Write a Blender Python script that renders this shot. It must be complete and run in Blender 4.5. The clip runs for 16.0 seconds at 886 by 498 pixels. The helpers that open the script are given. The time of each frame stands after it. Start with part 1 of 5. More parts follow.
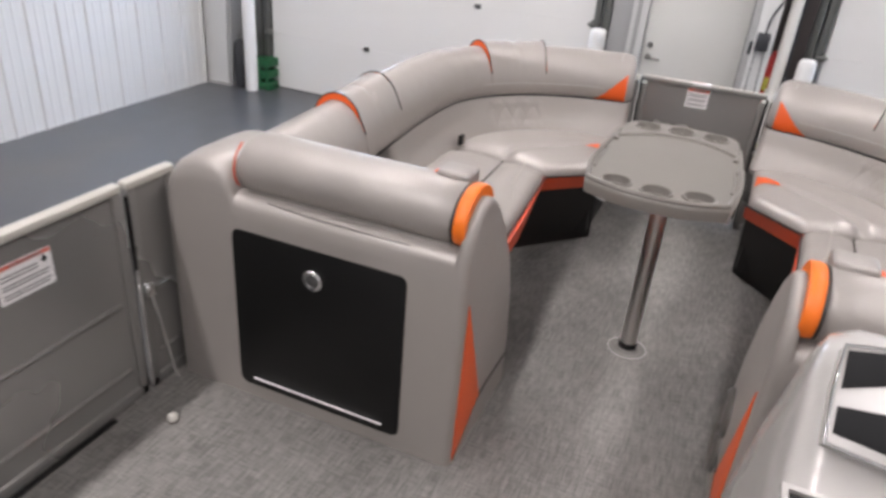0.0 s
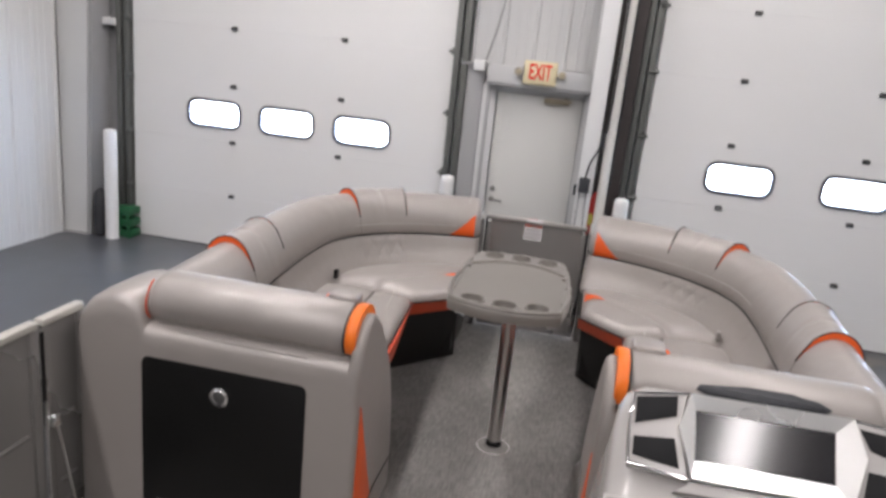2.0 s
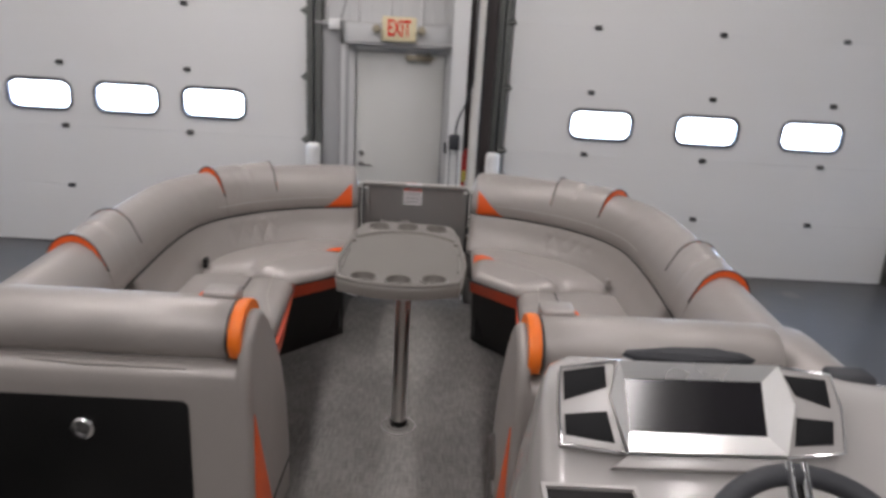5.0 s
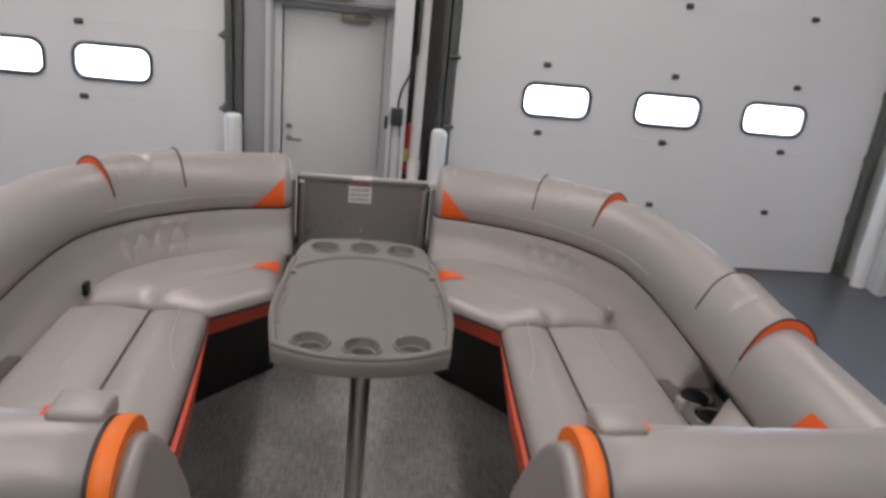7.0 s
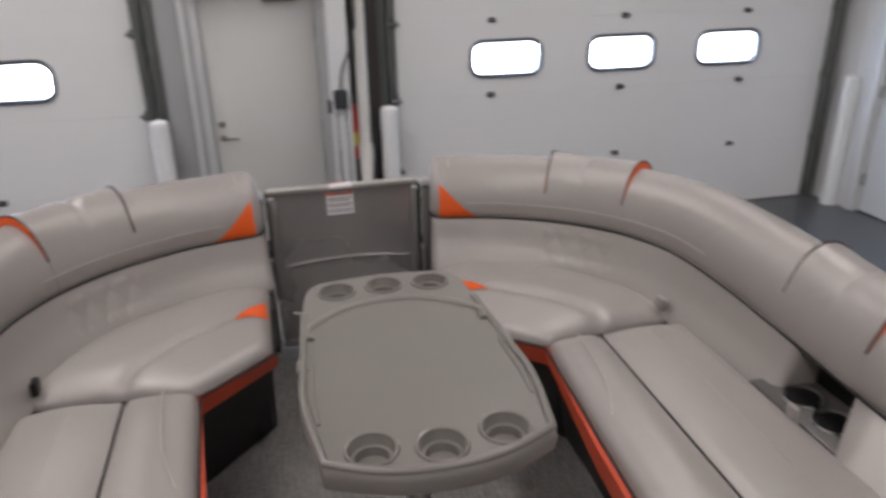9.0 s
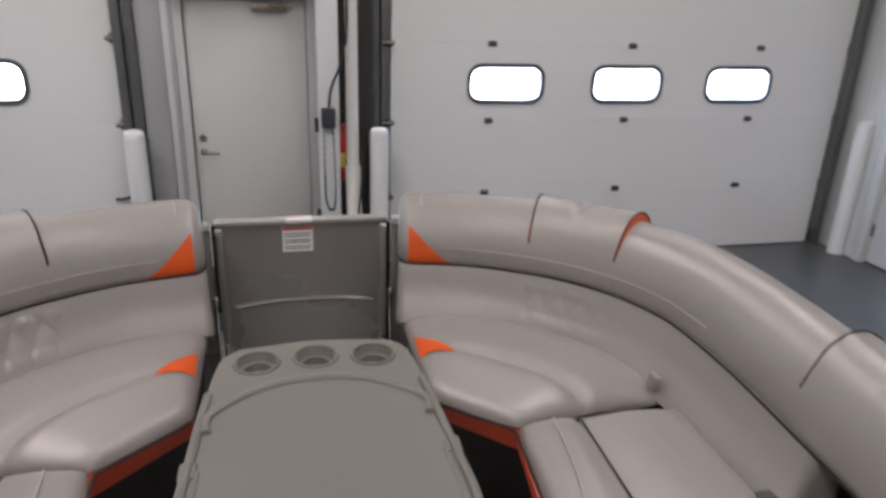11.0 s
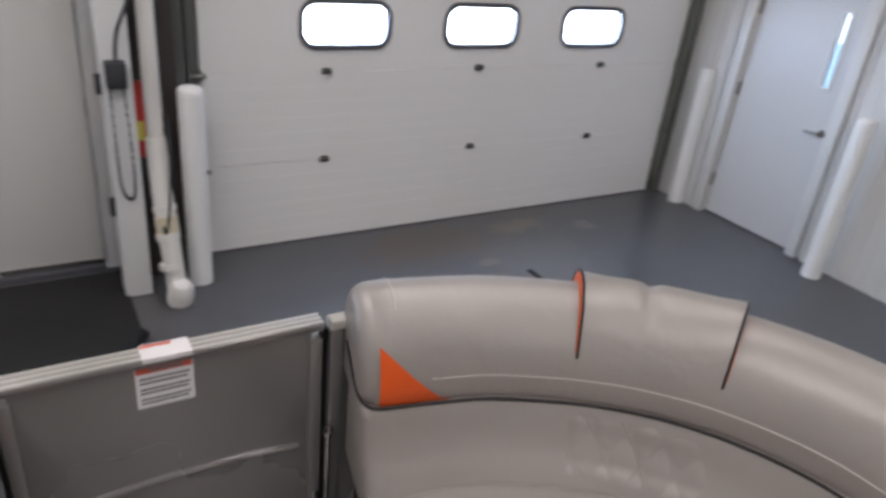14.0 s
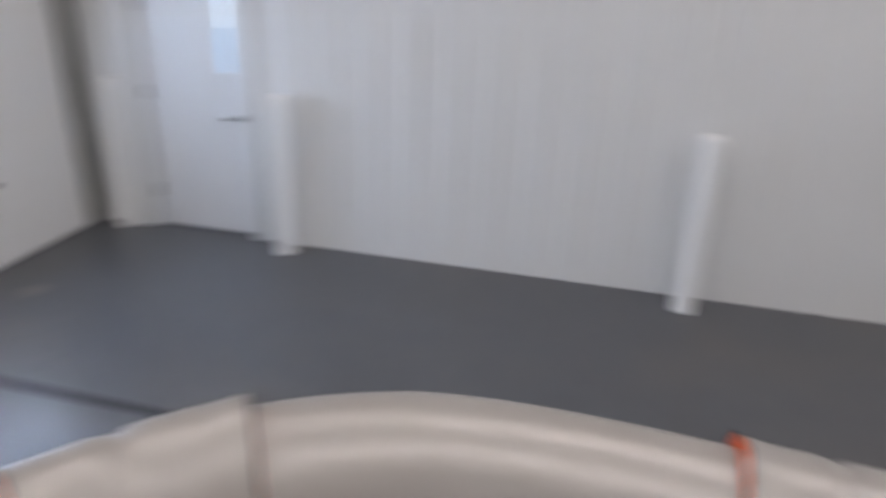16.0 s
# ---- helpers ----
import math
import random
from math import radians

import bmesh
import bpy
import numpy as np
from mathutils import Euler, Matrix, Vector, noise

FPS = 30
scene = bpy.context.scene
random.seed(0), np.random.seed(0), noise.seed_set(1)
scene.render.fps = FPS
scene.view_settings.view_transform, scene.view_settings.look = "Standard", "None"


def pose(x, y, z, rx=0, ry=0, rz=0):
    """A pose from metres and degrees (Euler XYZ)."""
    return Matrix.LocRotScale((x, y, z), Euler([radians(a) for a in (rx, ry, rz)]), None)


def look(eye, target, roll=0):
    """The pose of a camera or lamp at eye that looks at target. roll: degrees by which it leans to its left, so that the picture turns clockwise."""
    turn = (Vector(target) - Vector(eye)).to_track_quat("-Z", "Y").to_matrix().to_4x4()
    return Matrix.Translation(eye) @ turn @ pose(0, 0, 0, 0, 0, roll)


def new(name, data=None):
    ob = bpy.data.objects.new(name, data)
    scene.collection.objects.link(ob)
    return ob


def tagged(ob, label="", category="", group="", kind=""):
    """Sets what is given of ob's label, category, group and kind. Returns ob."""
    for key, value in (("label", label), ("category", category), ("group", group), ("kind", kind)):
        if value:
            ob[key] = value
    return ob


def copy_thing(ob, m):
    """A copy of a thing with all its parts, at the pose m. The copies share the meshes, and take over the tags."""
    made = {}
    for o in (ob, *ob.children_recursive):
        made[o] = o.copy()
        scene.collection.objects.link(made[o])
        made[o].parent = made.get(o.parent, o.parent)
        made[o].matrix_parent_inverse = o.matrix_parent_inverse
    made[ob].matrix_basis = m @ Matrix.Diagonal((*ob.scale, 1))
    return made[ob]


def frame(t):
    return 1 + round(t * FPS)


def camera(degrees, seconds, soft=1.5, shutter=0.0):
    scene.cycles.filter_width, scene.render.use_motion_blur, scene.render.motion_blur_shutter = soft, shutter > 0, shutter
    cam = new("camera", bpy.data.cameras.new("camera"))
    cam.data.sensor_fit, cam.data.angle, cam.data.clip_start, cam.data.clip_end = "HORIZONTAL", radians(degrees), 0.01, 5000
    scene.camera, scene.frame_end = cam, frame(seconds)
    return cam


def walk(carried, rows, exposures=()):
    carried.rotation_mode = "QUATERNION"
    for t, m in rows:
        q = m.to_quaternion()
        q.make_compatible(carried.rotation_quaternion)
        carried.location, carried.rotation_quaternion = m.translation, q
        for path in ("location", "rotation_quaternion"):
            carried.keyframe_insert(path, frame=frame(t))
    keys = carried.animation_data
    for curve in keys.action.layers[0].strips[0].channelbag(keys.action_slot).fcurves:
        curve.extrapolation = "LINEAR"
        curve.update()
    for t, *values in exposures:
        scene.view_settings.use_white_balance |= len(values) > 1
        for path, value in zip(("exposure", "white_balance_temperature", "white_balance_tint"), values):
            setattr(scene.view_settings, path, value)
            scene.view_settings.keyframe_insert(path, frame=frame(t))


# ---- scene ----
cam = camera(64.8, 16.0, soft=3.1, shutter=0.5)
PATH = [
    (0, (0.147, 0.35, 1.434), (-0.494, 2.002, 0.506), 5.0),
    (0.5, (0.154, 0.247, 1.448), (-0.578, 1.879, 0.553), 2.1),
    (1, (0.143, 0.108, 1.473), (-0.43, 1.863, 0.704), 4.2),
    (1.5, (0.17, 0.02, 1.496), (-0.287, 1.855, 0.846), 5.6),
    (2, (0.205, -0.038, 1.52), (-0.137, 1.861, 0.995), 6.0),
    (2.5, (0.225, -0.017, 1.53), (-0.13, 1.897, 1.071), 6.4),
    (3, (0.263, 0.009, 1.535), (-0.205, 1.913, 1.137), 5.6),
    (3.5, (0.293, 0.02, 1.541), (-0.248, 1.908, 1.165), 5.1),
    (4, (0.276, 0.02, 1.537), (-0.302, 1.89, 1.126), 3.2),
    (4.5, (0.185, 0.035, 1.523), (-0.051, 1.957, 1.021), 2.0),
    (5, (0.129, 0.136, 1.502), (0.161, 2.043, 0.901), 3.4),
    (5.2, (0.158, 0.215, 1.478), (0.235, 2.119, 0.869), 1.9),
    (7.3, (-0.037, 0.959, 1.47), (0.226, 2.814, 0.769), 6.3),
    (7.5, (-0.054, 1.024, 1.468), (0.202, 2.875, 0.756), 6.1),
    (8, (-0.073, 1.204, 1.474), (0.109, 3.066, 0.768), 2.7),
    (8.5, (-0.093, 1.314, 1.453), (0.099, 3.167, 0.727), 1.2),
    (9, (-0.18, 1.339, 1.464), (0.235, 3.138, 0.695), -1.1),
    (9.2, (-0.215, 1.341, 1.464), (0.316, 3.107, 0.69), -0.6),
    (11.3, (0.002, 1.732, 1.441), (0.362, 3.566, 0.729), 3.9),
    (11.5, (-0.008, 1.814, 1.444), (0.312, 3.653, 0.727), 5.0),
    (12, (-0.068, 2.072, 1.462), (0.242, 3.903, 0.719), 1.5),
    (12.5, (-0.078, 2.274, 1.443), (0.267, 4.08, 0.655), 2.8),
    (13, (-0.028, 2.43, 1.413), (0.268, 4.204, 0.538), -2.3),
    (13.5, (-0.021, 2.568, 1.42), (0.533, 4.264, 0.517), 0.1),
    (14, (-0.138, 2.778, 1.445), (0.833, 4.285, 0.56), 6.3),
    (14.5, (-0.208, 2.879, 1.461), (0.952, 4.254, 0.586), 8.4),
    (15, (-0.206, 2.95, 1.468), (0.932, 4.364, 0.629), 11.0),
    (15.5, (-0.035, 3.019, 1.444), (1.133, 4.414, 0.612), 5.0),
    (15.7, (0.142, 3.004, 1.458), (1.467, 4.256, 0.641), 3.5),
    (15.8, (0.182, 3.004, 1.461), (1.689, 4.034, 0.657), 2.4),
    (15.9, (0.215, 3.002, 1.461), (1.879, 3.748, 0.660), 2.0),
    (16, (0.247, 2.996, 1.435), (2.022, 3.406, 0.641), 2.2),
]
EXPOSURES = [(0, 0.6), (0.7, 0.55), (1.5, 0.52), (2.5, 0.02), (3, -0.06), (5, -0.12), (7, -0.15), (15.3, -0.15), (16, -0.06)]
walk(cam, [(t, look(eye, target, roll)) for t, eye, target, roll in PATH], EXPOSURES)

# ---- world and lights ----
GROUND, CEIL = -0.85, 5.2
world = bpy.data.worlds.new("daylight")
scene.world = world
world.use_nodes = True
wn = world.node_tree
sky = wn.nodes.new("ShaderNodeTexSky")
sky.sky_type, sky.sun_disc, sky.sun_elevation, sky.sun_rotation = 'NISHITA', False, radians(40), radians(200)
wn.links.new(sky.outputs[0], wn.nodes["Background"].inputs[0])
wn.nodes["Background"].inputs[1].default_value = 0.15


def area_lamp(name, m, w, h, power, colour, spread=180):
    data = bpy.data.lights.new(name, 'AREA')
    data.shape, data.size, data.size_y, data.energy, data.color = 'RECTANGLE', w, h, power, colour
    data.spread = radians(spread)
    ob = new(name, data)
    ob.matrix_world = m
    return ob


# rows of strip fixtures under the ceiling of the hall
LAMP_ROWS = [(-2.1, 5.2), (1.8, 5.2), (-2.1, 2.0), (1.8, 2.0), (-2.1, -1.2), (1.8, -1.2), (-2.1, -4.4), (1.8, -4.4)]
STRIP_POWER, WINDOW_POWER = 68.0, 20.0
for lx, ly in LAMP_ROWS:
    area_lamp("strip_light_lamp", pose(lx, ly, CEIL - 0.32), 0.22, 2.4, STRIP_POWER * (1.16 if lx < 0 else 0.76), (1.0, 0.937, 0.945))
DOOR_WINDOWS = {"left": (-3.81, -2.955, -2.10), "right": (1.745, 2.808, 3.866)}
WINDOW_Z = 0.672
for group in DOOR_WINDOWS.values():
    for wx in group:
        area_lamp("window_daylight", pose(wx, 7.24, WINDOW_Z, -52, 0, 0), 0.6, 0.26, WINDOW_POWER, (0.52, 0.69, 1.0))


# ---- materials ----
def material(name, colour, rough=0.5, metal=0.0, spread=0.06, scale=6.0, fine=120.0, bump=0.05, coat=0.0, stretch=(1, 1, 1), rough_var=0.08, spec=0.5):
    """A surface with broad tone variation, fine grain and relief."""
    mat = bpy.data.materials.new(name)
    mat.use_nodes = True
    nt = mat.node_tree
    bsdf = nt.nodes["Principled BSDF"]
    tex = nt.nodes.new("ShaderNodeTexCoord")
    mp = nt.nodes.new("ShaderNodeMapping")
    mp.inputs["Scale"].default_value = stretch
    nt.links.new(tex.outputs["Object"], mp.inputs[0])
    big, small = nt.nodes.new("ShaderNodeTexNoise"), nt.nodes.new("ShaderNodeTexNoise")
    big.inputs["Scale"].default_value, big.inputs["Detail"].default_value = scale, 4
    small.inputs["Scale"].default_value, small.inputs["Detail"].default_value = fine, 3
    for n in (big, small):
        nt.links.new(mp.outputs[0], n.inputs["Vector"])
    mix = nt.nodes.new("ShaderNodeMix")
    mix.data_type = 'RGBA'
    c = Vector(colour)
    mix.inputs[6].default_value = (*(c * (1 - spread)), 1)
    mix.inputs[7].default_value = (*[min(1, v) for v in c * (1 + spread)], 1)
    add = nt.nodes.new("ShaderNodeMath")
    add.operation = 'MULTIPLY_ADD'
    add.inputs[1].default_value, add.inputs[2].default_value = 0.35, 0.0
    nt.links.new(small.outputs[0], add.inputs[0])
    add2 = nt.nodes.new("ShaderNodeMath")
    add2.operation = 'MULTIPLY_ADD'
    add2.inputs[1].default_value = 0.65
    nt.links.new(big.outputs[0], add2.inputs[0])
    nt.links.new(add.outputs[0], add2.inputs[2])
    nt.links.new(add2.outputs[0], mix.inputs[0])
    nt.links.new(mix.outputs[2], bsdf.inputs["Base Color"])
    rr = nt.nodes.new("ShaderNodeMapRange")
    rr.inputs["To Min"].default_value, rr.inputs["To Max"].default_value = max(0.02, rough - rough_var), rough + rough_var
    nt.links.new(big.outputs[0], rr.inputs[0])
    nt.links.new(rr.outputs[0], bsdf.inputs["Roughness"])
    bsdf.inputs["Metallic"].default_value = metal
    bsdf.inputs["Coat Weight"].default_value = coat
    bsdf.inputs["Coat Roughness"].default_value = 0.25
    bsdf.inputs["Specular IOR Level"].default_value = spec
    if bump:
        bp = nt.nodes.new("ShaderNodeBump")
        bp.inputs["Strength"].default_value, bp.inputs["Distance"].default_value = bump, 0.004
        nt.links.new(small.outputs[0], bp.inputs["Height"])
        nt.links.new(bp.outputs[0], bsdf.inputs["Normal"])
    return mat


VINYL = material("pearl_vinyl", (0.330, 0.304, 0.284), 0.40, 0.22, 0.06, 3.0, 260, 0.12, 0.12)


def soft_wrinkles(mat, scale, strength):
    """Adds broad, shallow folds under the fine grain."""
    nt = mat.node_tree
    bsdf = nt.nodes["Principled BSDF"]
    fine = bsdf.inputs["Normal"].links[0].from_node
    tex, n, bp = nt.nodes.new("ShaderNodeTexCoord"), nt.nodes.new("ShaderNodeTexNoise"), nt.nodes.new("ShaderNodeBump")
    n.inputs["Scale"].default_value, n.inputs["Detail"].default_value, n.inputs["Distortion"].default_value = scale, 2.5, 0.8
    bp.inputs["Strength"].default_value, bp.inputs["Distance"].default_value = strength, 0.02
    nt.links.new(tex.outputs["Object"], n.inputs["Vector"])
    nt.links.new(n.outputs["Fac"], bp.inputs["Height"])
    nt.links.new(bp.outputs[0], fine.inputs["Normal"])


soft_wrinkles(VINYL, 8.0, 0.16)
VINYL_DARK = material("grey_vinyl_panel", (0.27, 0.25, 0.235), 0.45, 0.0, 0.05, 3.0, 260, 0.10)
ORANGE = material("orange_vinyl", (0.74, 0.100, 0.010), 0.42, 0.0, 0.06, 5.0, 260, 0.10)
# the orange vinyl again, lightened and yellowed as under a highlight
ORANGE_LIT = material("lit_orange_vinyl", (0.82, 0.17, 0.010), 0.42, 0.0, 0.05, 5.0, 260, 0.10)
# the orange vinyl again, darkened for parts that lie in shade
ORANGE_SHADED = material("shaded_orange_vinyl", (0.50, 0.055, 0.016), 0.45, 0.0, 0.06, 5.0, 260, 0.08)
PIPING = material("black_piping", (0.018, 0.016, 0.016), 0.45, 0.0, 0.1, 20, 200, 0.0)
THREAD = material("pale_thread", (0.45, 0.42, 0.395), 0.6, 0.0, 0.05, 20, 300, 0.0)
BLACK = material("black_plastic", (0.006, 0.006, 0.006), 0.40, 0.0, 0.15, 4.0, 300, 0.06, spec=0.22)
BLACK_BASE = material("black_seat_base", (0.012, 0.011, 0.011), 0.5, 0.0, 0.15, 4.0, 200, 0.06, spec=0.3)
MATT_BLACK = material("matt_black_panel", (0.010, 0.010, 0.011), 0.62, 0.0, 0.15, 6.0, 300, 0.05, spec=0.2)
RUBBER = material("dark_grey_pad", (0.035, 0.037, 0.042), 0.6, 0.0, 0.1, 6, 160, 0.12)
CHROME = material("chrome", (0.82, 0.82, 0.82), 0.10, 1.0, 0.03, 4, 60, 0.0, rough_var=0.04)
BRUSHED = material("brushed_aluminium", (0.70, 0.69, 0.67), 0.26, 1.0, 0.05, 4, 90, 0.03)
POLISHED = material("polished_silver", (0.90, 0.89, 0.87), 0.30, 0.85, 0.03, 4, 90, 0.02)
TUBE = material("satin_tube", (0.62, 0.60, 0.58), 0.34, 1.0, 0.06, 4, 90, 0.03)
PANEL = material("painted_fence_panel", (0.322, 0.313, 0.302), 0.27, 0.55, 0.05, 1.5, 200, 0.04)
RAIL = material("pale_rail", (0.58, 0.565, 0.52), 0.33, 0.3, 0.05, 3, 120, 0.03)
TOPRAIL = material("satin_top_rail", (0.36, 0.35, 0.335), 0.3, 0.6, 0.05, 3, 120, 0.03)
TABLE = material("moulded_table_plastic", (0.182, 0.168, 0.152), 0.32, 0.0, 0.08, 5, 220, 0.08)
CONSOLE = material("glossy_gelcoat", (0.43, 0.412, 0.395), 0.2, 0.0, 0.03, 2.5, 90, 0.0, 0.5)
DECK_PLATE = material("grey_foot_plate", (0.165, 0.157, 0.147), 0.5, 0.0, 0.06, 8, 200, 0.05)
SCREEN = material("dark_screen", (0.012, 0.011, 0.013), 0.13, 0.0, 0.1, 2, 30, 0.0, rough_var=0.02)
STAIN = material("worn_concrete_patch", (0.108, 0.101, 0.092), 0.4, 0.0, 0.2, 9, 60, 0.05)
# tray plastic darkened to carry the shade of its recess
TRAY = material("shaded_tray_plastic", (0.075, 0.070, 0.066), 0.35, 0.0, 0.06, 5, 200, 0.06)
LABEL = material("white_label", (0.74, 0.72, 0.72), 0.5, 0.0, 0.03, 8, 100, 0.0)
LABEL_RED = material("red_label_band", (0.55, 0.10, 0.06), 0.5, 0.0, 0.05, 8, 100, 0.0)
LABEL_INK = material("grey_print", (0.17, 0.165, 0.17), 0.6, 0.0, 0.05, 8, 100, 0.0)
WHITE_WALL = material("white_painted_metal", (0.66, 0.66, 0.65), 0.36, 0.0, 0.025, 0.7, 40, 0.02)
DOOR_SKIN = material("white_door_skin", (0.825, 0.82, 0.805), 0.42, 0.0, 0.03, 0.8, 60, 0.03, stretch=(0.3, 1, 4))
DOOR_WHITE = material("white_door_paint", (0.60, 0.60, 0.60), 0.36, 0.0, 0.03, 1.0, 60, 0.02)
EXIT_PAINT = material("off_white_exit_paint", (0.66, 0.655, 0.625), 0.38, 0.0, 0.04, 1.2, 60, 0.02)
LINER = material("grey_liner_sheet", (0.60, 0.60, 0.595), 0.4, 0.0, 0.03, 0.8, 60, 0.02)
TRIM_GREY = material("grey_trim", (0.36, 0.36, 0.36), 0.5, 0.0, 0.06, 2, 60, 0.03)
GALV = material("galvanised_track", (0.17, 0.175, 0.165), 0.5, 0.6, 0.15, 9, 60, 0.05)
DARK_STEEL = material("dark_red_steel", (0.055, 0.045, 0.043), 0.6, 0.1, 0.15, 4, 60, 0.05)
AGED_STEEL = material("aged_steel", (0.22, 0.21, 0.20), 0.4, 0.7, 0.1, 20, 90, 0.0)
HINGE = material("dark_hinge", (0.10, 0.10, 0.10), 0.45, 0.6, 0.1, 20, 90, 0.0)
PLASTIC_WHITE = material("white_plastic_sleeve", (0.82, 0.82, 0.81), 0.38, 0.0, 0.02, 2, 90, 0.02)
RUBBER_SEAL = material("grey_window_gasket", (0.085, 0.085, 0.095), 0.55, 0.0, 0.08, 10, 90, 0.0)
YELLOWED = material("yellowed_tape", (0.60, 0.53, 0.38), 0.5, 0.0, 0.12, 14, 60, 0.2)
PIPE_WRAP = material("white_pipe_wrap", (0.72, 0.70, 0.66), 0.55, 0.0, 0.07, 7, 60, 0.25)
SIGN = material("cream_sign_case", (0.80, 0.70, 0.46), 0.45, 0.0, 0.03, 5, 90, 0.0)
SIGN_GREY = material("aged_beige_plastic", (0.42, 0.37, 0.27), 0.5, 0.0, 0.06, 8, 90, 0.0)
SIGN_RED = material("sign_red", (0.85, 0.03, 0.02), 0.45, 0.0, 0.04, 8, 90, 0.0)
BRASS = material("old_bronze", (0.33, 0.29, 0.22), 0.45, 0.8, 0.1, 10, 90, 0.03)
RED = material("red_enamel", (0.55, 0.03, 0.025), 0.35, 0.0, 0.05, 8, 90, 0.0)
YELLOW = material("yellow_tag", (0.62, 0.55, 0.10), 0.5, 0.0, 0.05, 8, 90, 0.0)
GREEN = material("green_plastic", (0.010, 0.095, 0.035), 0.45, 0.0, 0.1, 8, 90, 0.03)
MAT_RUBBER = material("black_floor_mat", (0.012, 0.012, 0.012), 0.85, 0.0, 0.2, 20, 160, 0.3)
CEILING = material("unseen_ceiling_grey", (0.42, 0.42, 0.42), 0.6, 0.0, 0.03, 0.6, 30, 0.02)
# gloss black with purple reflections put into the base colour
SPEAKER = material("reflection_tinted_black", (0.028, 0.022, 0.034), 0.16, 0.0, 0.1, 6, 90, 0.0, 0.4)


def glass_material():
    mat = bpy.data.materials.new("clear_pane")
    mat.use_nodes = True
    b = mat.node_tree.nodes["Principled BSDF"]
    b.inputs["Transmission Weight"].default_value, b.inputs["Roughness"].default_value, b.inputs["IOR"].default_value = 1.0, 0.02, 1.1
    return mat


def glow_material(name, colour, strength):
    mat = bpy.data.materials.new(name)
    mat.use_nodes = True
    b = mat.node_tree.nodes["Principled BSDF"]
    b.inputs["Base Color"].default_value = (*colour, 1)
    b.inputs["Emission Color"].default_value, b.inputs["Emission Strength"].default_value = (*colour, 1), strength
    return mat


GLASS = glass_material()
DAYLIGHT = glow_material("bright_overcast_distance", (0.80, 0.89, 1.0), 6.0)
SIDE_LIGHT = glow_material("pale_blue_distance", (0.40, 0.62, 0.88), 0.42)
SIDE_SKY = glow_material("white_overcast_sky", (0.80, 0.90, 1.0), 1.0)
TUBE_GLOW = glow_material("lit_tube", (1.0, 0.96, 0.92), 6.0)


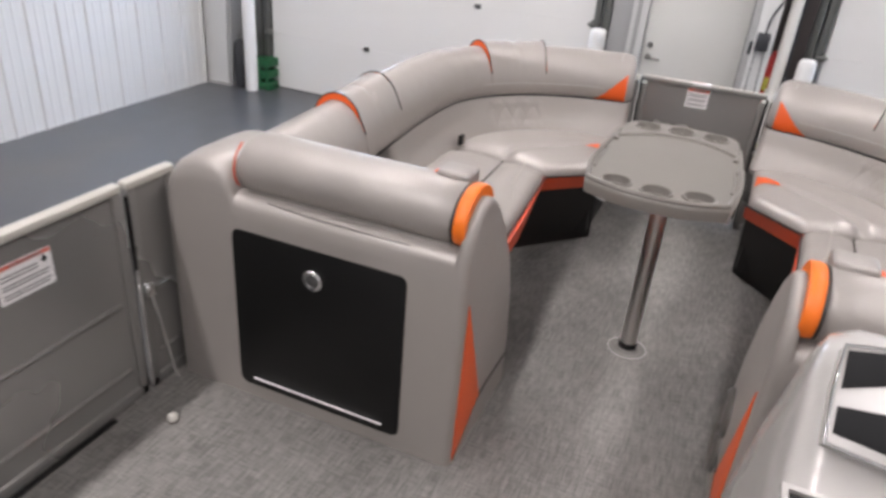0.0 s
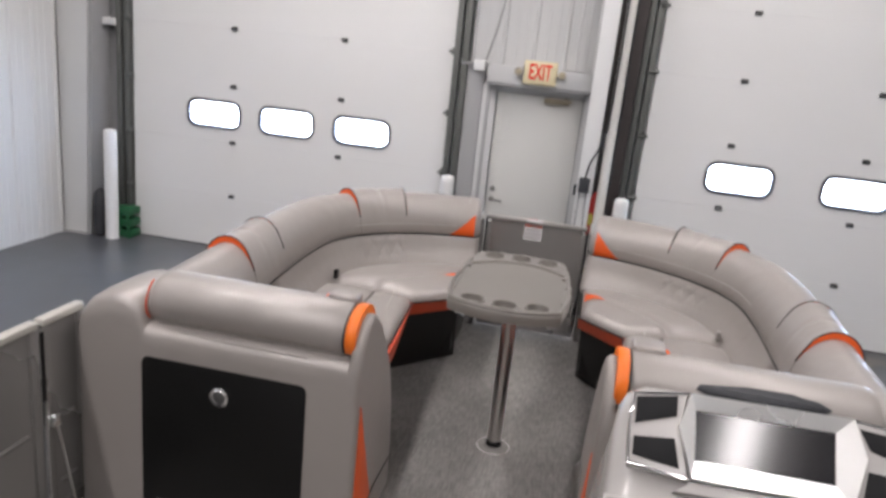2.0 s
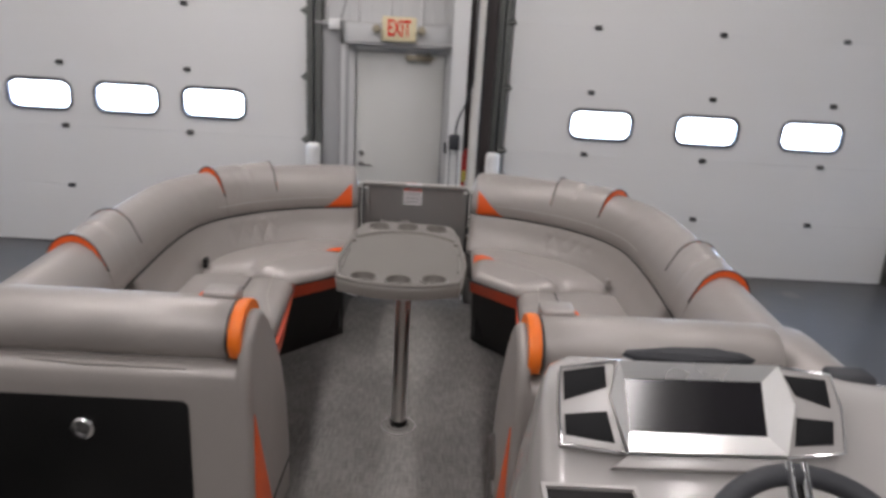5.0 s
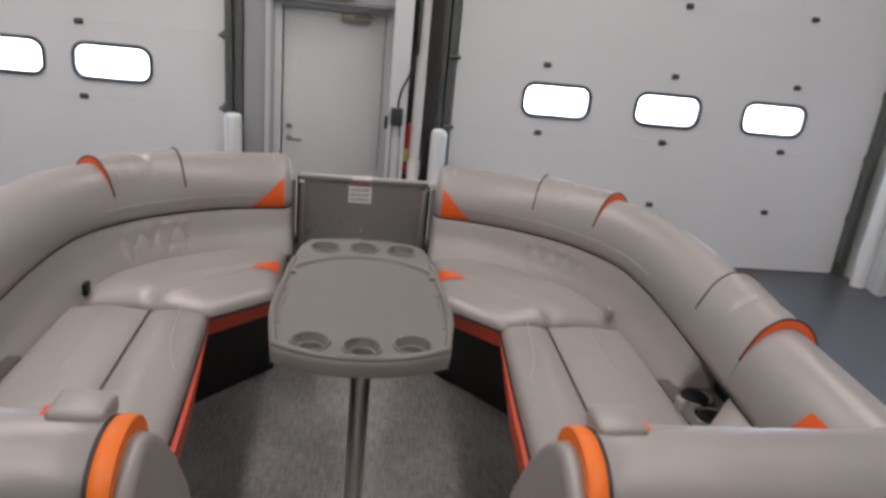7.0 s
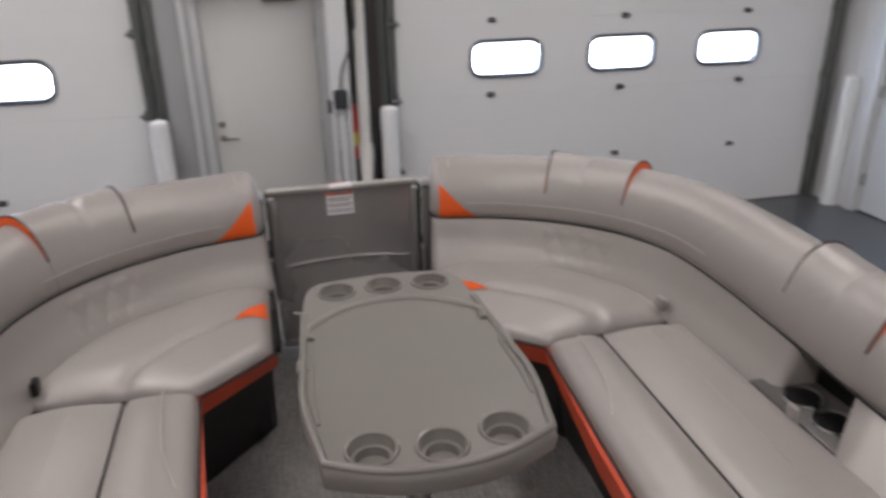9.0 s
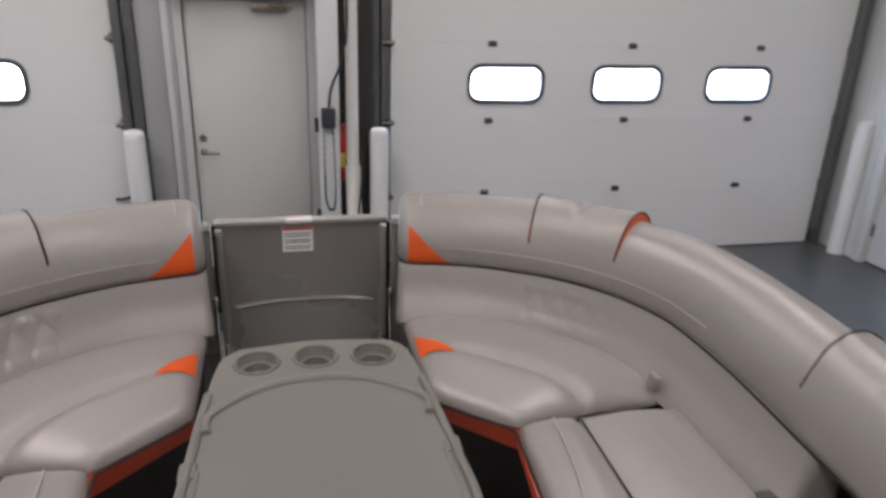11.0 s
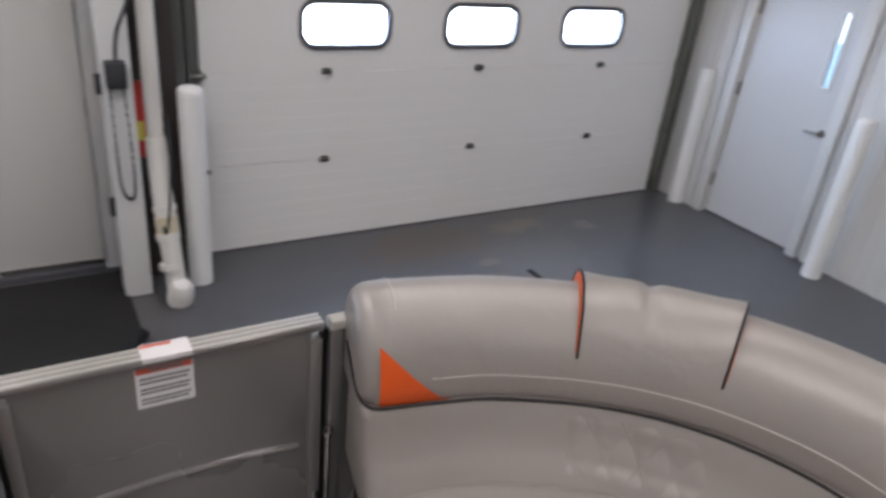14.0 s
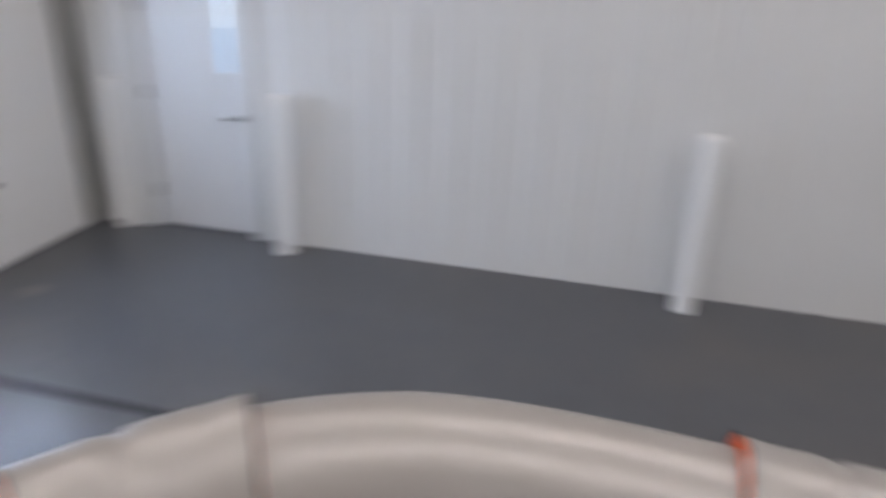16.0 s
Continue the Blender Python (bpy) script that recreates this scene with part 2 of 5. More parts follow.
def floor_material():
    """Blue-grey sealed concrete with worn, brownish patches and a soft gloss."""
    mat = bpy.data.materials.new("sealed_concrete")
    mat.use_nodes = True
    nt = mat.node_tree
    bsdf = nt.nodes["Principled BSDF"]
    tex = nt.nodes.new("ShaderNodeTexCoord")
    outs = []
    for sc, de in ((0.55, 2.0), (4.0, 4.0), (45.0, 2.0)):
        n = nt.nodes.new("ShaderNodeTexNoise")
        n.inputs["Scale"].default_value, n.inputs["Detail"].default_value = sc, de
        nt.links.new(tex.outputs["Object"], n.inputs["Vector"])
        outs.append(n.outputs["Fac"])
    tone = nt.nodes.new("ShaderNodeMix")
    tone.data_type = 'RGBA'
    tone.inputs[6].default_value, tone.inputs[7].default_value = (0.068, 0.072, 0.082, 1), (0.098, 0.099, 0.104, 1)
    nt.links.new(outs[1], tone.inputs[0])
    wear = nt.nodes.new("ShaderNodeMapRange")
    wear.interpolation_type = 'SMOOTHERSTEP'
    for key, v in (("From Min", 0.45), ("From Max", 0.8), ("To Max", 0.55)):
        wear.inputs[key].default_value = v
    nt.links.new(outs[0], wear.inputs["Value"])
    mix = nt.nodes.new("ShaderNodeMix")
    mix.data_type = 'RGBA'
    nt.links.new(wear.outputs[0], mix.inputs[0])
    nt.links.new(tone.outputs[2], mix.inputs[6])
    mix.inputs[7].default_value = (0.125, 0.108, 0.09, 1)
    colour = mix.outputs[2]
    # dried spills by the overhead door: place, size, strength and tone
    for px, py, rx, ry, strength, tone_ in ((3.19, 6.86, 0.42, 0.17, 0.75, (0.16, 0.142, 0.118, 1)), (2.62, 6.385, 0.12, 0.08, 0.8, (0.17, 0.155, 0.13, 1)), (3.77, 6.70, 0.17, 0.12, 0.7, (0.165, 0.155, 0.14, 1)), (2.3, 6.78, 0.85, 0.36, 0.75, (0.098, 0.078, 0.062, 1)), (3.0, 6.3, 0.7, 0.5, 0.35, (0.14, 0.13, 0.12, 1))):
        mp = nt.nodes.new("ShaderNodeMapping")
        mp.vector_type = 'TEXTURE'
        mp.inputs["Location"].default_value, mp.inputs["Scale"].default_value = (px, py, GROUND), (rx, ry, 1)
        nt.links.new(tex.outputs["Object"], mp.inputs[0])
        far = nt.nodes.new("ShaderNodeVectorMath")
        far.operation = 'LENGTH'
        nt.links.new(mp.outputs[0], far.inputs[0])
        edge = nt.nodes.new("ShaderNodeTexNoise")
        edge.inputs["Scale"].default_value, edge.inputs["Detail"].default_value = 9.0, 5.0
        nt.links.new(tex.outputs["Object"], edge.inputs["Vector"])
        ragged = nt.nodes.new("ShaderNodeMath")
        ragged.operation, ragged.inputs[1].default_value = 'MULTIPLY_ADD', 1.6
        nt.links.new(edge.outputs["Fac"], ragged.inputs[0])
        nt.links.new(far.outputs["Value"], ragged.inputs[2])
        shape = nt.nodes.new("ShaderNodeMapRange")
        shape.interpolation_type = 'SMOOTHSTEP'
        for key, v in (("From Min", 1.75), ("From Max", 1.15), ("To Max", strength)):
            shape.inputs[key].default_value = v
        nt.links.new(ragged.outputs[0], shape.inputs["Value"])
        over = nt.nodes.new("ShaderNodeMix")
        over.data_type = 'RGBA'
        nt.links.new(shape.outputs[0], over.inputs[0])
        nt.links.new(colour, over.inputs[6])
        over.inputs[7].default_value = tone_
        colour = over.outputs[2]
    nt.links.new(colour, bsdf.inputs["Base Color"])
    rr = nt.nodes.new("ShaderNodeMapRange")
    rr.inputs["To Min"].default_value, rr.inputs["To Max"].default_value = 0.24, 0.40
    nt.links.new(outs[1], rr.inputs["Value"])
    nt.links.new(rr.outputs[0], bsdf.inputs["Roughness"])
    bp = nt.nodes.new("ShaderNodeBump")
    bp.inputs["Strength"].default_value, bp.inputs["Distance"].default_value = 0.04, 0.003
    nt.links.new(outs[2], bp.inputs["Height"])
    nt.links.new(bp.outputs[0], bsdf.inputs["Normal"])
    return mat


def woven_material():
    """Woven vinyl deck cover: crossing threads of light and dark grey."""
    mat = bpy.data.materials.new("woven_vinyl")
    mat.use_nodes = True
    nt = mat.node_tree
    bsdf = nt.nodes["Principled BSDF"]
    tex = nt.nodes.new("ShaderNodeTexCoord")
    outs = []
    for st, sc in (((1, 0.07, 1), 210), ((0.10, 1, 1), 210), ((1, 1, 1), 3.0), ((1, 0.16, 1), 95)):
        mp = nt.nodes.new("ShaderNodeMapping")
        mp.inputs["Scale"].default_value = st
        nt.links.new(tex.outputs["Object"], mp.inputs[0])
        n = nt.nodes.new("ShaderNodeTexNoise")
        n.inputs["Scale"].default_value, n.inputs["Detail"].default_value = sc, 3
        nt.links.new(mp.outputs[0], n.inputs["Vector"])
        outs.append(n.outputs[0])
    total = outs[0]
    for o, w in zip(outs[1:], (0.9, 0.6, 0.5)):
        m = nt.nodes.new("ShaderNodeMath")
        m.operation = 'MULTIPLY_ADD'
        m.inputs[1].default_value = w
        nt.links.new(o, m.inputs[0])
        nt.links.new(total, m.inputs[2])
        total = m.outputs[0]
    ramp = nt.nodes.new("ShaderNodeValToRGB")
    e = ramp.color_ramp.elements
    e[0].position, e[0].color = 0.425, (0.104, 0.099, 0.092, 1)
    e[1].position, e[1].color = 0.575, (0.226, 0.215, 0.203, 1)
    d = nt.nodes.new("ShaderNodeMath")
    d.operation = 'MULTIPLY'
    d.inputs[1].default_value = 1 / 3.0
    nt.links.new(total, d.inputs[0])
    nt.links.new(d.outputs[0], ramp.inputs[0])
    nt.links.new(ramp.outputs[0], bsdf.inputs["Base Color"])
    bsdf.inputs["Roughness"].default_value = 0.62
    bp = nt.nodes.new("ShaderNodeBump")
    bp.inputs["Strength"].default_value, bp.inputs["Distance"].default_value = 0.25, 0.002
    nt.links.new(outs[0], bp.inputs["Height"])
    nt.links.new(bp.outputs[0], bsdf.inputs["Normal"])
    return mat


FLOOR, WOVEN = floor_material(), woven_material()


# ---- mesh helpers ----
def finish(name, bm, mat, sharp=38):
    bmesh.ops.recalc_face_normals(bm, faces=bm.faces)
    for f in bm.faces:
        f.smooth = True
    for e in bm.edges:
        e.smooth = not (len(e.link_faces) == 2 and e.calc_face_angle(0) > radians(sharp))
    me = bpy.data.meshes.new(name)
    bm.to_mesh(me)
    bm.free()
    me.materials.append(mat)
    return me


def thing(name, label, category, at=(0, 0, 0), group="", kind=""):
    ob = new(name)
    ob.location = at
    ob.empty_display_size = 0.1
    return tagged(ob, label, category, group, kind)


def part(name, bm, mat, parent=None, label="", sharp=38):
    """Links a bmesh, given in world coordinates, as one mesh object under a thing or a part."""
    ob = new(name, finish(name, bm, mat, sharp))
    if parent:
        ob.parent = parent
        if parent.type == 'EMPTY':
            ob.matrix_parent_inverse = Matrix.Translation(parent.location).inverted()
    return tagged(ob, label)


def solid(name, bm, mat, label, category, group="", kind="", sharp=38):
    return tagged(part(name, bm, mat, None, "", sharp), label, category, group, kind)


def add_box(bm, lo, hi, bevel=0.0, seg=2, m=None):
    """A box from corner to corner, with rounded edges."""
    lo, hi = Vector(lo), Vector(hi)
    r = bmesh.ops.create_cube(bm, size=1.0, matrix=Matrix.Translation((lo + hi) / 2) @ Matrix.Diagonal((*(hi - lo), 1)))
    vs = r["verts"]
    if m:
        bmesh.ops.transform(bm, matrix=m, verts=vs)
    if bevel:
        edges = list({e for v in vs for e in v.link_edges})
        bmesh.ops.bevel(bm, geom=edges, offset=bevel, segments=seg, profile=0.5, affect='EDGES')
    return bm


def box(lo, hi, bevel=0.0, seg=2, m=None):
    return add_box(bmesh.new(), lo, hi, bevel, seg, m)


def add_lathe(bm, profile, m, n=24, ring=False):
    """Turns (radius, height) pairs round the z axis of m."""
    rings = []
    for r, h in profile:
        rings.append([bm.verts.new(m @ Vector((r * math.cos(2 * math.pi * i / n), r * math.sin(2 * math.pi * i / n), h))) for i in range(n)])
    for a, b in zip(rings, rings[1:] + (rings[:1] if ring else [])):
        for i in range(n):
            bm.faces.new((a[i], a[(i + 1) % n], b[(i + 1) % n], b[i]))
    if not ring:
        bm.faces.new(rings[0])
        bm.faces.new(rings[-1])
    return bm


def lathe(profile, m, n=24, ring=False):
    return add_lathe(bmesh.new(), profile, m, n, ring)


def add_tube(bm, pts, radius, n=10, closed=False):
    """A round bar along points."""
    pts = [Vector(p) for p in pts]
    rings, k = [], len(pts)
    up = None
    for i, p in enumerate(pts):
        a, b = (pts[i - 1], pts[(i + 1) % k]) if closed else (pts[max(0, i - 1)], pts[min(k - 1, i + 1)])
        t = (b - a).normalized()
        if up is None:
            up = t.orthogonal().normalized()
        up = (up - t * up.dot(t)).normalized()
        side = t.cross(up)
        r = radius[i] if isinstance(radius, (list, tuple)) else radius
        rings.append([bm.verts.new(p + r * (math.cos(2 * math.pi * j / n) * up + math.sin(2 * math.pi * j / n) * side)) for j in range(n)])
    for a, b in zip(rings, rings[1:] + ([rings[0]] if closed else [])):
        for j in range(n):
            bm.faces.new((a[j], a[(j + 1) % n], b[(j + 1) % n], b[j]))
    if not closed:
        bm.faces.new(rings[0])
        bm.faces.new(rings[-1])
    return bm


def tube(pts, radius, n=10, closed=False):
    return add_tube(bmesh.new(), pts, radius, n, closed)


def add_loft(bm, rings, caps=True, closed=True):
    """Skins rings of equal length."""
    vs = [[bm.verts.new(p) for p in ring] for ring in rings]
    n = len(vs[0])
    for a, b in zip(vs, vs[1:]):
        for j in range(n if closed else n - 1):
            bm.faces.new((a[j], a[(j + 1) % n], b[(j + 1) % n], b[j]))
    if caps:
        bm.faces.new(vs[0])
        bm.faces.new(vs[-1])
    return bm


def loft(rings, caps=True, closed=True):
    return add_loft(bmesh.new(), rings, caps, closed)


def add_prism(bm, outline, m, depth, bevel=0.0, seg=2):
    """Extrudes a flat outline (x, y) of m along its z by depth."""
    base = [bm.verts.new(m @ Vector((x, y, 0))) for x, y in outline]
    top = [bm.verts.new(m @ Vector((x, y, depth))) for x, y in outline]
    fs = [bm.faces.new(base), bm.faces.new(top)]
    k = len(base)
    for i in range(k):
        bm.faces.new((base[i], base[(i + 1) % k], top[(i + 1) % k], top[i]))
    if bevel:
        bmesh.ops.bevel(bm, geom=list({e for f in fs for e in f.edges}), offset=bevel, segments=seg, profile=0.5, affect='EDGES')
    return bm


def prism(outline, m, depth, bevel=0.0, seg=2):
    return add_prism(bmesh.new(), outline, m, depth, bevel, seg)


def rounded_rect(w, h, r, n=6):
    pts = []
    for cx, cy, a0 in ((w / 2 - r, h / 2 - r, 0), (-w / 2 + r, h / 2 - r, 90), (-w / 2 + r, -h / 2 + r, 180), (w / 2 - r, -h / 2 + r, 270)):
        for i in range(n + 1):
            a = radians(a0 + 90 * i / n)
            pts.append((cx + r * math.cos(a), cy + r * math.sin(a)))
    return pts


def ring_prism(outer, inner, m, depth):
    """A frame between two outlines of equal length."""
    bm = bmesh.new()
    k = len(outer)
    lay = [[bm.verts.new(m @ Vector((x, y, z))) for x, y in o] for o, z in ((outer, 0), (outer, depth), (inner, depth), (inner, 0))]
    for a, b in zip(lay, lay[1:] + lay[:1]):
        for i in range(k):
            bm.faces.new((a[i], a[(i + 1) % k], b[(i + 1) % k], b[i]))
    return bm


def spline(pts, per=12):
    """Points of a smooth curve through pts."""
    pts = [Vector(p) for p in pts]
    out = []
    for i in range(len(pts) - 1):
        p0, p1, p2, p3 = pts[max(0, i - 1)], pts[i], pts[i + 1], pts[min(len(pts) - 1, i + 2)]
        for j in range(per):
            t = j / per
            out.append(0.5 * (2 * p1 + (p2 - p0) * t + (2 * p0 - 5 * p1 + 4 * p2 - p3) * t * t + (3 * p1 - p0 - 3 * p2 + p3) * t ** 3))
    return out + [pts[-1]]


FACE_Y = Matrix(((1, 0, 0, 0), (0, 0, 1, 0), (0, 1, 0, 0), (0, 0, 0, 1)))  # outline x, y -> world x, z; depth -> y

# ---- the hall ----
WEST, EAST, NORTH, SOUTH = -5.5, 5.07, 7.22, -8.0

solid("floor", box((-9, SOUTH - 0.3, GROUND - 0.2), (9, 12, GROUND)), FLOOR, "blue-grey sealed concrete floor with worn brownish patches", "floor", kind="structure")
# unseen ceiling closes the hall; its grey holds down bounced light
solid("ceiling", box((WEST - 0.3, SOUTH - 0.3, CEIL), (EAST + 0.5, NORTH + 0.3, CEIL + 0.2)), CEILING, "unseen grey ceiling of the hall, toned to cut bounced light", "ceiling", kind="structure")


def ribbed(p0, p1, out, z0, z1, pitch=0.305, depth=0.015):
    """Ribbed metal sheet from p0 to p1; out points into the room."""
    p0, p1, out = Vector((*p0, 0)), Vector((*p1, 0)), Vector((*out, 0))
    length = (p1 - p0).length
    way = (p1 - p0) / length
    prof, s = [], 0.0
    shape = ((0.0, 0), (0.014, 1), (0.030, 1), (0.044, 0), (0.125, 0), (0.132, 0.22), (0.148, 0.22), (0.155, 0), (0.215, 0), (0.222, 0.22), (0.238, 0.22), (0.245, 0))
    while s < length:
        for d, h in shape:
            if s + d < length:
                prof.append((s + d, h * depth))
        s += pitch
    prof.append((length, 0))
    rings = []
    for d, h in prof:
        q = p0 + way * d
        rings.append([q + out * h + Vector((0, 0, z0)), q + out * h + Vector((0, 0, z1)), q - out * 0.04 + Vector((0, 0, z1)), q - out * 0.04 + Vector((0, 0, z0))])
    return loft(rings)


def hall_wall(name, bm, label):
    return solid(name, bm, WHITE_WALL, label, "wall", kind="structure")


w_west = hall_wall("wall_west", box((WEST - 0.25, SOUTH - 0.2, GROUND), (WEST - 0.03, NORTH + 0.2, CEIL)), "white ribbed metal side wall of the hall")
part("ribbed_sheet", ribbed((WEST, 6.80), (WEST, SOUTH), (1, 0), GROUND, CEIL, depth=0.022), WHITE_WALL, w_west, sharp=20)
east = bmesh.new()
for lo, hi in (((EAST + 0.03, SOUTH - 0.2, GROUND), (EAST + 0.25, 5.66, CEIL)), ((EAST + 0.03, 6.62, GROUND), (EAST + 0.25, NORTH + 0.2, CEIL)), ((EAST + 0.03, 5.66, 1.22), (EAST + 0.25, 6.62, CEIL))):
    add_box(east, lo, hi)
w_east = hall_wall("wall_east", east, "white ribbed metal side wall with a door")
part("ribbed_sheet", ribbed((EAST, 5.57), (EAST, SOUTH), (-1, 0), GROUND, CEIL), WHITE_WALL, w_east, sharp=20)
part("ribbed_sheet", ribbed((EAST, 7.18), (EAST, 6.72), (-1, 0), GROUND, CEIL), WHITE_WALL, w_east, sharp=20)
part("ribbed_sheet", ribbed((EAST, 6.72), (EAST, 5.57), (-1, 0), 1.30, CEIL), WHITE_WALL, w_east, sharp=20)
hall_wall("wall_south", ribbed((WEST, SOUTH), (EAST, SOUTH), (0, 1), GROUND, CEIL), "white ribbed metal rear wall of the hall")
north = bmesh.new()
DOOR_TOP = 3.42
for x0, x1, z0, z1 in ((WEST - 0.2, -4.72, GROUND, CEIL), (-4.72, -1.27, DOOR_TOP - 0.08, CEIL), (-1.27, -0.72, GROUND, CEIL), (-0.72, 0.18, 1.28, CEIL), (0.18, 0.92, GROUND, CEIL), (0.92, 4.82, DOOR_TOP - 0.08, CEIL), (4.82, EAST + 0.25, GROUND, CEIL)):
    add_box(north, (x0, NORTH, z0), (x1, NORTH + 0.2, z1))
w_north = hall_wall("wall_north", north, "white metal end wall with two overhead doors and an exit door")
part("ribbed_sheet", ribbed((-1.02, NORTH - 0.035), (0.62, NORTH - 0.035), (0, -1), 1.52, CEIL), LINER, w_north, sharp=20)
# corner sheet coloured grey for the dark gap between column and track
part("ribbed_sheet", ribbed((-5.45, NORTH - 0.035), (-4.98, NORTH - 0.035), (0, -1), GROUND, CEIL), TRIM_GREY, w_north, sharp=20)
solid("backdrop", box((-12, 9.0, GROUND), (12, 9.1, 4.5)), DAYLIGHT, "bright white daylight outside the door windows", "backdrop", kind="structure")


# ---- overhead doors ----
SECTIONS = [GROUND + 0.005, -0.235, 0.375, 0.985, 1.595, 2.205, 2.815, 3.42]
WIN_W, WIN_H = 0.652, 0.322


def overhead_door(name, x0, x1, windows, hinge_x, label):
    th = thing(name, label, "overhead door", ((x0 + x1) / 2, 7.175, GROUND), kind="structure")
    for i, (z0, z1) in enumerate(zip(SECTIONS, SECTIONS[1:])):
        bm = bmesh.new()
        a, b = z0 + 0.0007, z1 - 0.0007
        if i == 2:
            h0, h1 = WINDOW_Z - WIN_H / 2 - 0.02, WINDOW_Z + WIN_H / 2 + 0.02
            add_box(bm, (x0, 7.15, a), (x1, 7.20, h0))
            add_box(bm, (x0, 7.15, h1), (x1, 7.20, b))
            xs = [x0] + [w + d for w in windows for d in (-WIN_W / 2 - 0.02, WIN_W / 2 + 0.02)] + [x1]
            for p, q in zip(xs[::2], xs[1::2]):
                add_box(bm, (p, 7.15, h0), (q, 7.20, h1))
            for wx in windows:
                hole = ring_prism(rounded_rect(WIN_W + 0.04, WIN_H + 0.04, 0.0005), rounded_rect(WIN_W - 0.028, WIN_H - 0.028, 0.095), Matrix.Translation((wx, 7.15, WINDOW_Z)) @ FACE_Y, 0.03)
                tmp = bpy.data.meshes.new("cell")
                hole.to_mesh(tmp)
                hole.free()
                bm.from_mesh(tmp)
                bpy.data.meshes.remove(tmp)
        else:
            add_box(bm, (x0, 7.15, a), (x1, 7.20, b), 0.003, 1)
            # pressed horizontal grooves in the skin
            for k in range(1, 6):
                zz = a + (b - a) * k / 6
                add_box(bm, (x0 + 0.01, 7.1485, zz - 0.004), (x1 - 0.01, 7.151, zz + 0.004))
        add_box(bm, (x0, 7.1525, z1 - 0.012), (x1, 7.199, z1 + 0.012))
        part("panel", bm, DOOR_SKIN, th)
    part("bottom_seal", box((x0, 7.145, GROUND), (x1, 7.205, GROUND + 0.012)), RUBBER_SEAL, th, "dark rubber bottom seal")
    for wx in windows:
        m = Matrix.Translation((wx, 7.138, WINDOW_Z)) @ FACE_Y
        fr = part("window_frame", ring_prism(rounded_rect(WIN_W, WIN_H, 0.115), rounded_rect(WIN_W - 0.066, WIN_H - 0.066, 0.084), m, 0.044), RUBBER_SEAL, th, "dark grey rounded window gasket")
        pane = part("pane", prism(rounded_rect(WIN_W - 0.036, WIN_H - 0.036, 0.098), Matrix.Translation((wx, 7.165, WINDOW_Z)) @ FACE_Y, 0.004), GLASS, fr)
        pane.visible_shadow = False
    for z in SECTIONS[1:-1]:
        for hx in hinge_x:
            bm = box((hx - 0.032, 7.138, z - 0.022), (hx + 0.032, 7.150, z + 0.022), 0.004)
            add_tube(bm, [(hx - 0.034, 7.134, z), (hx + 0.034, 7.134, z)], 0.009, 8)
            part("hinge", bm, HINGE, th)
    return th


overhead_door("door_1", -4.80, -1.18, DOOR_WINDOWS["left"], (-3.58, -2.345), "closed white sectional overhead door with three rounded windows")
overhead_door("door_2", 0.80, 4.915, DOOR_WINDOWS["right"], (1.61, 2.815, 4.017), "closed white sectional overhead door with three rounded windows")


def door_track(x0, x1, edge, flip):
    """A vertical steel track with its angle and roller brackets."""
    th = thing("door_track", "dark galvanised steel track of an overhead door", "door track", ((x0 + x1) / 2, 7.15, GROUND), kind="structure")
    part("track_channel", box((x0, 7.06, GROUND + 0.15), (x0 + (x1 - x0) * 0.42, 7.145, DOOR_TOP + 0.4), 0.006), GALV, th)
    part("track_angle", box((x0 + (x1 - x0) * 0.55, 7.09, GROUND), (x1, 7.215, DOOR_TOP + 0.4), 0.004), GALV, th)
    for z in SECTIONS[1:-1]:
        bm = box((edge - 0.03, 7.09, z - 0.035), (edge + 0.03, 7.147, z + 0.035), 0.006)
        add_tube(bm, [(edge - 0.05 * flip, 7.08, z), (edge + 0.04 * flip, 7.08, z)], 0.016, 8)
        part("roller_bracket", bm, GALV, th)
    return th


door_track(-1.17, -1.03, -1.17, 1)
door_track(0.64, 0.78, 0.768, -1)
door_track(-4.95, -4.82, -4.82, -1)
door_track(4.915, 5.02, 4.93, 1)

# ---- exit door between the overhead doors ----
ex = thing("door_3", "closed off-white steel exit door with a lever handle", "door", (-0.27, 7.17, GROUND), kind="structure")
# backing added behind the leaf to keep backdrop light out of the gaps
part("gap_backing", ring_prism([(-0.72, -0.83), (0.18, -0.83), (0.18, 1.30), (-0.72, 1.30)], [(-0.68, -0.78), (0.14, -0.78), (0.14, 1.235), (-0.68, 1.235)], Matrix.Translation((0, 7.197, 0)) @ FACE_Y, 0.02), TRIM_GREY, ex)
leaf = part("door_leaf", box((-0.695, 7.15, -0.785), (0.155, 7.195, 1.255), 0.004), EXIT_PAINT, ex)
for x0, x1, z0, z1 in ((-0.845, -0.705, -0.82, 1.315), (0.165, 0.245, -0.82, 1.315), (-0.705, 0.165, 1.265, 1.315)):
    part("door_frame", box((x0, 7.10, z0), (x1, 7.22, z1), 0.006), LINER, ex)
part("door_frame", box((-0.80, 7.085, -0.82), (-0.765, 7.10, 1.315), 0.004), TRIM_GREY, ex)
part("threshold", box((-0.70, 7.125, GROUND), (0.16, 7.22, -0.808), 0.004), RUBBER_SEAL, ex)
part("sweep", box((-0.69, 7.144, -0.80), (0.15, 7.150, -0.765), 0.002), BRUSHED, leaf)
hb = lathe([(0.027, 0), (0.027, 0.012), (0.012, 0.02), (0.012, 0.05)], Matrix.Translation((-0.635, 7.15, 0.155)) @ pose(0, 0, 0, 90), 16)
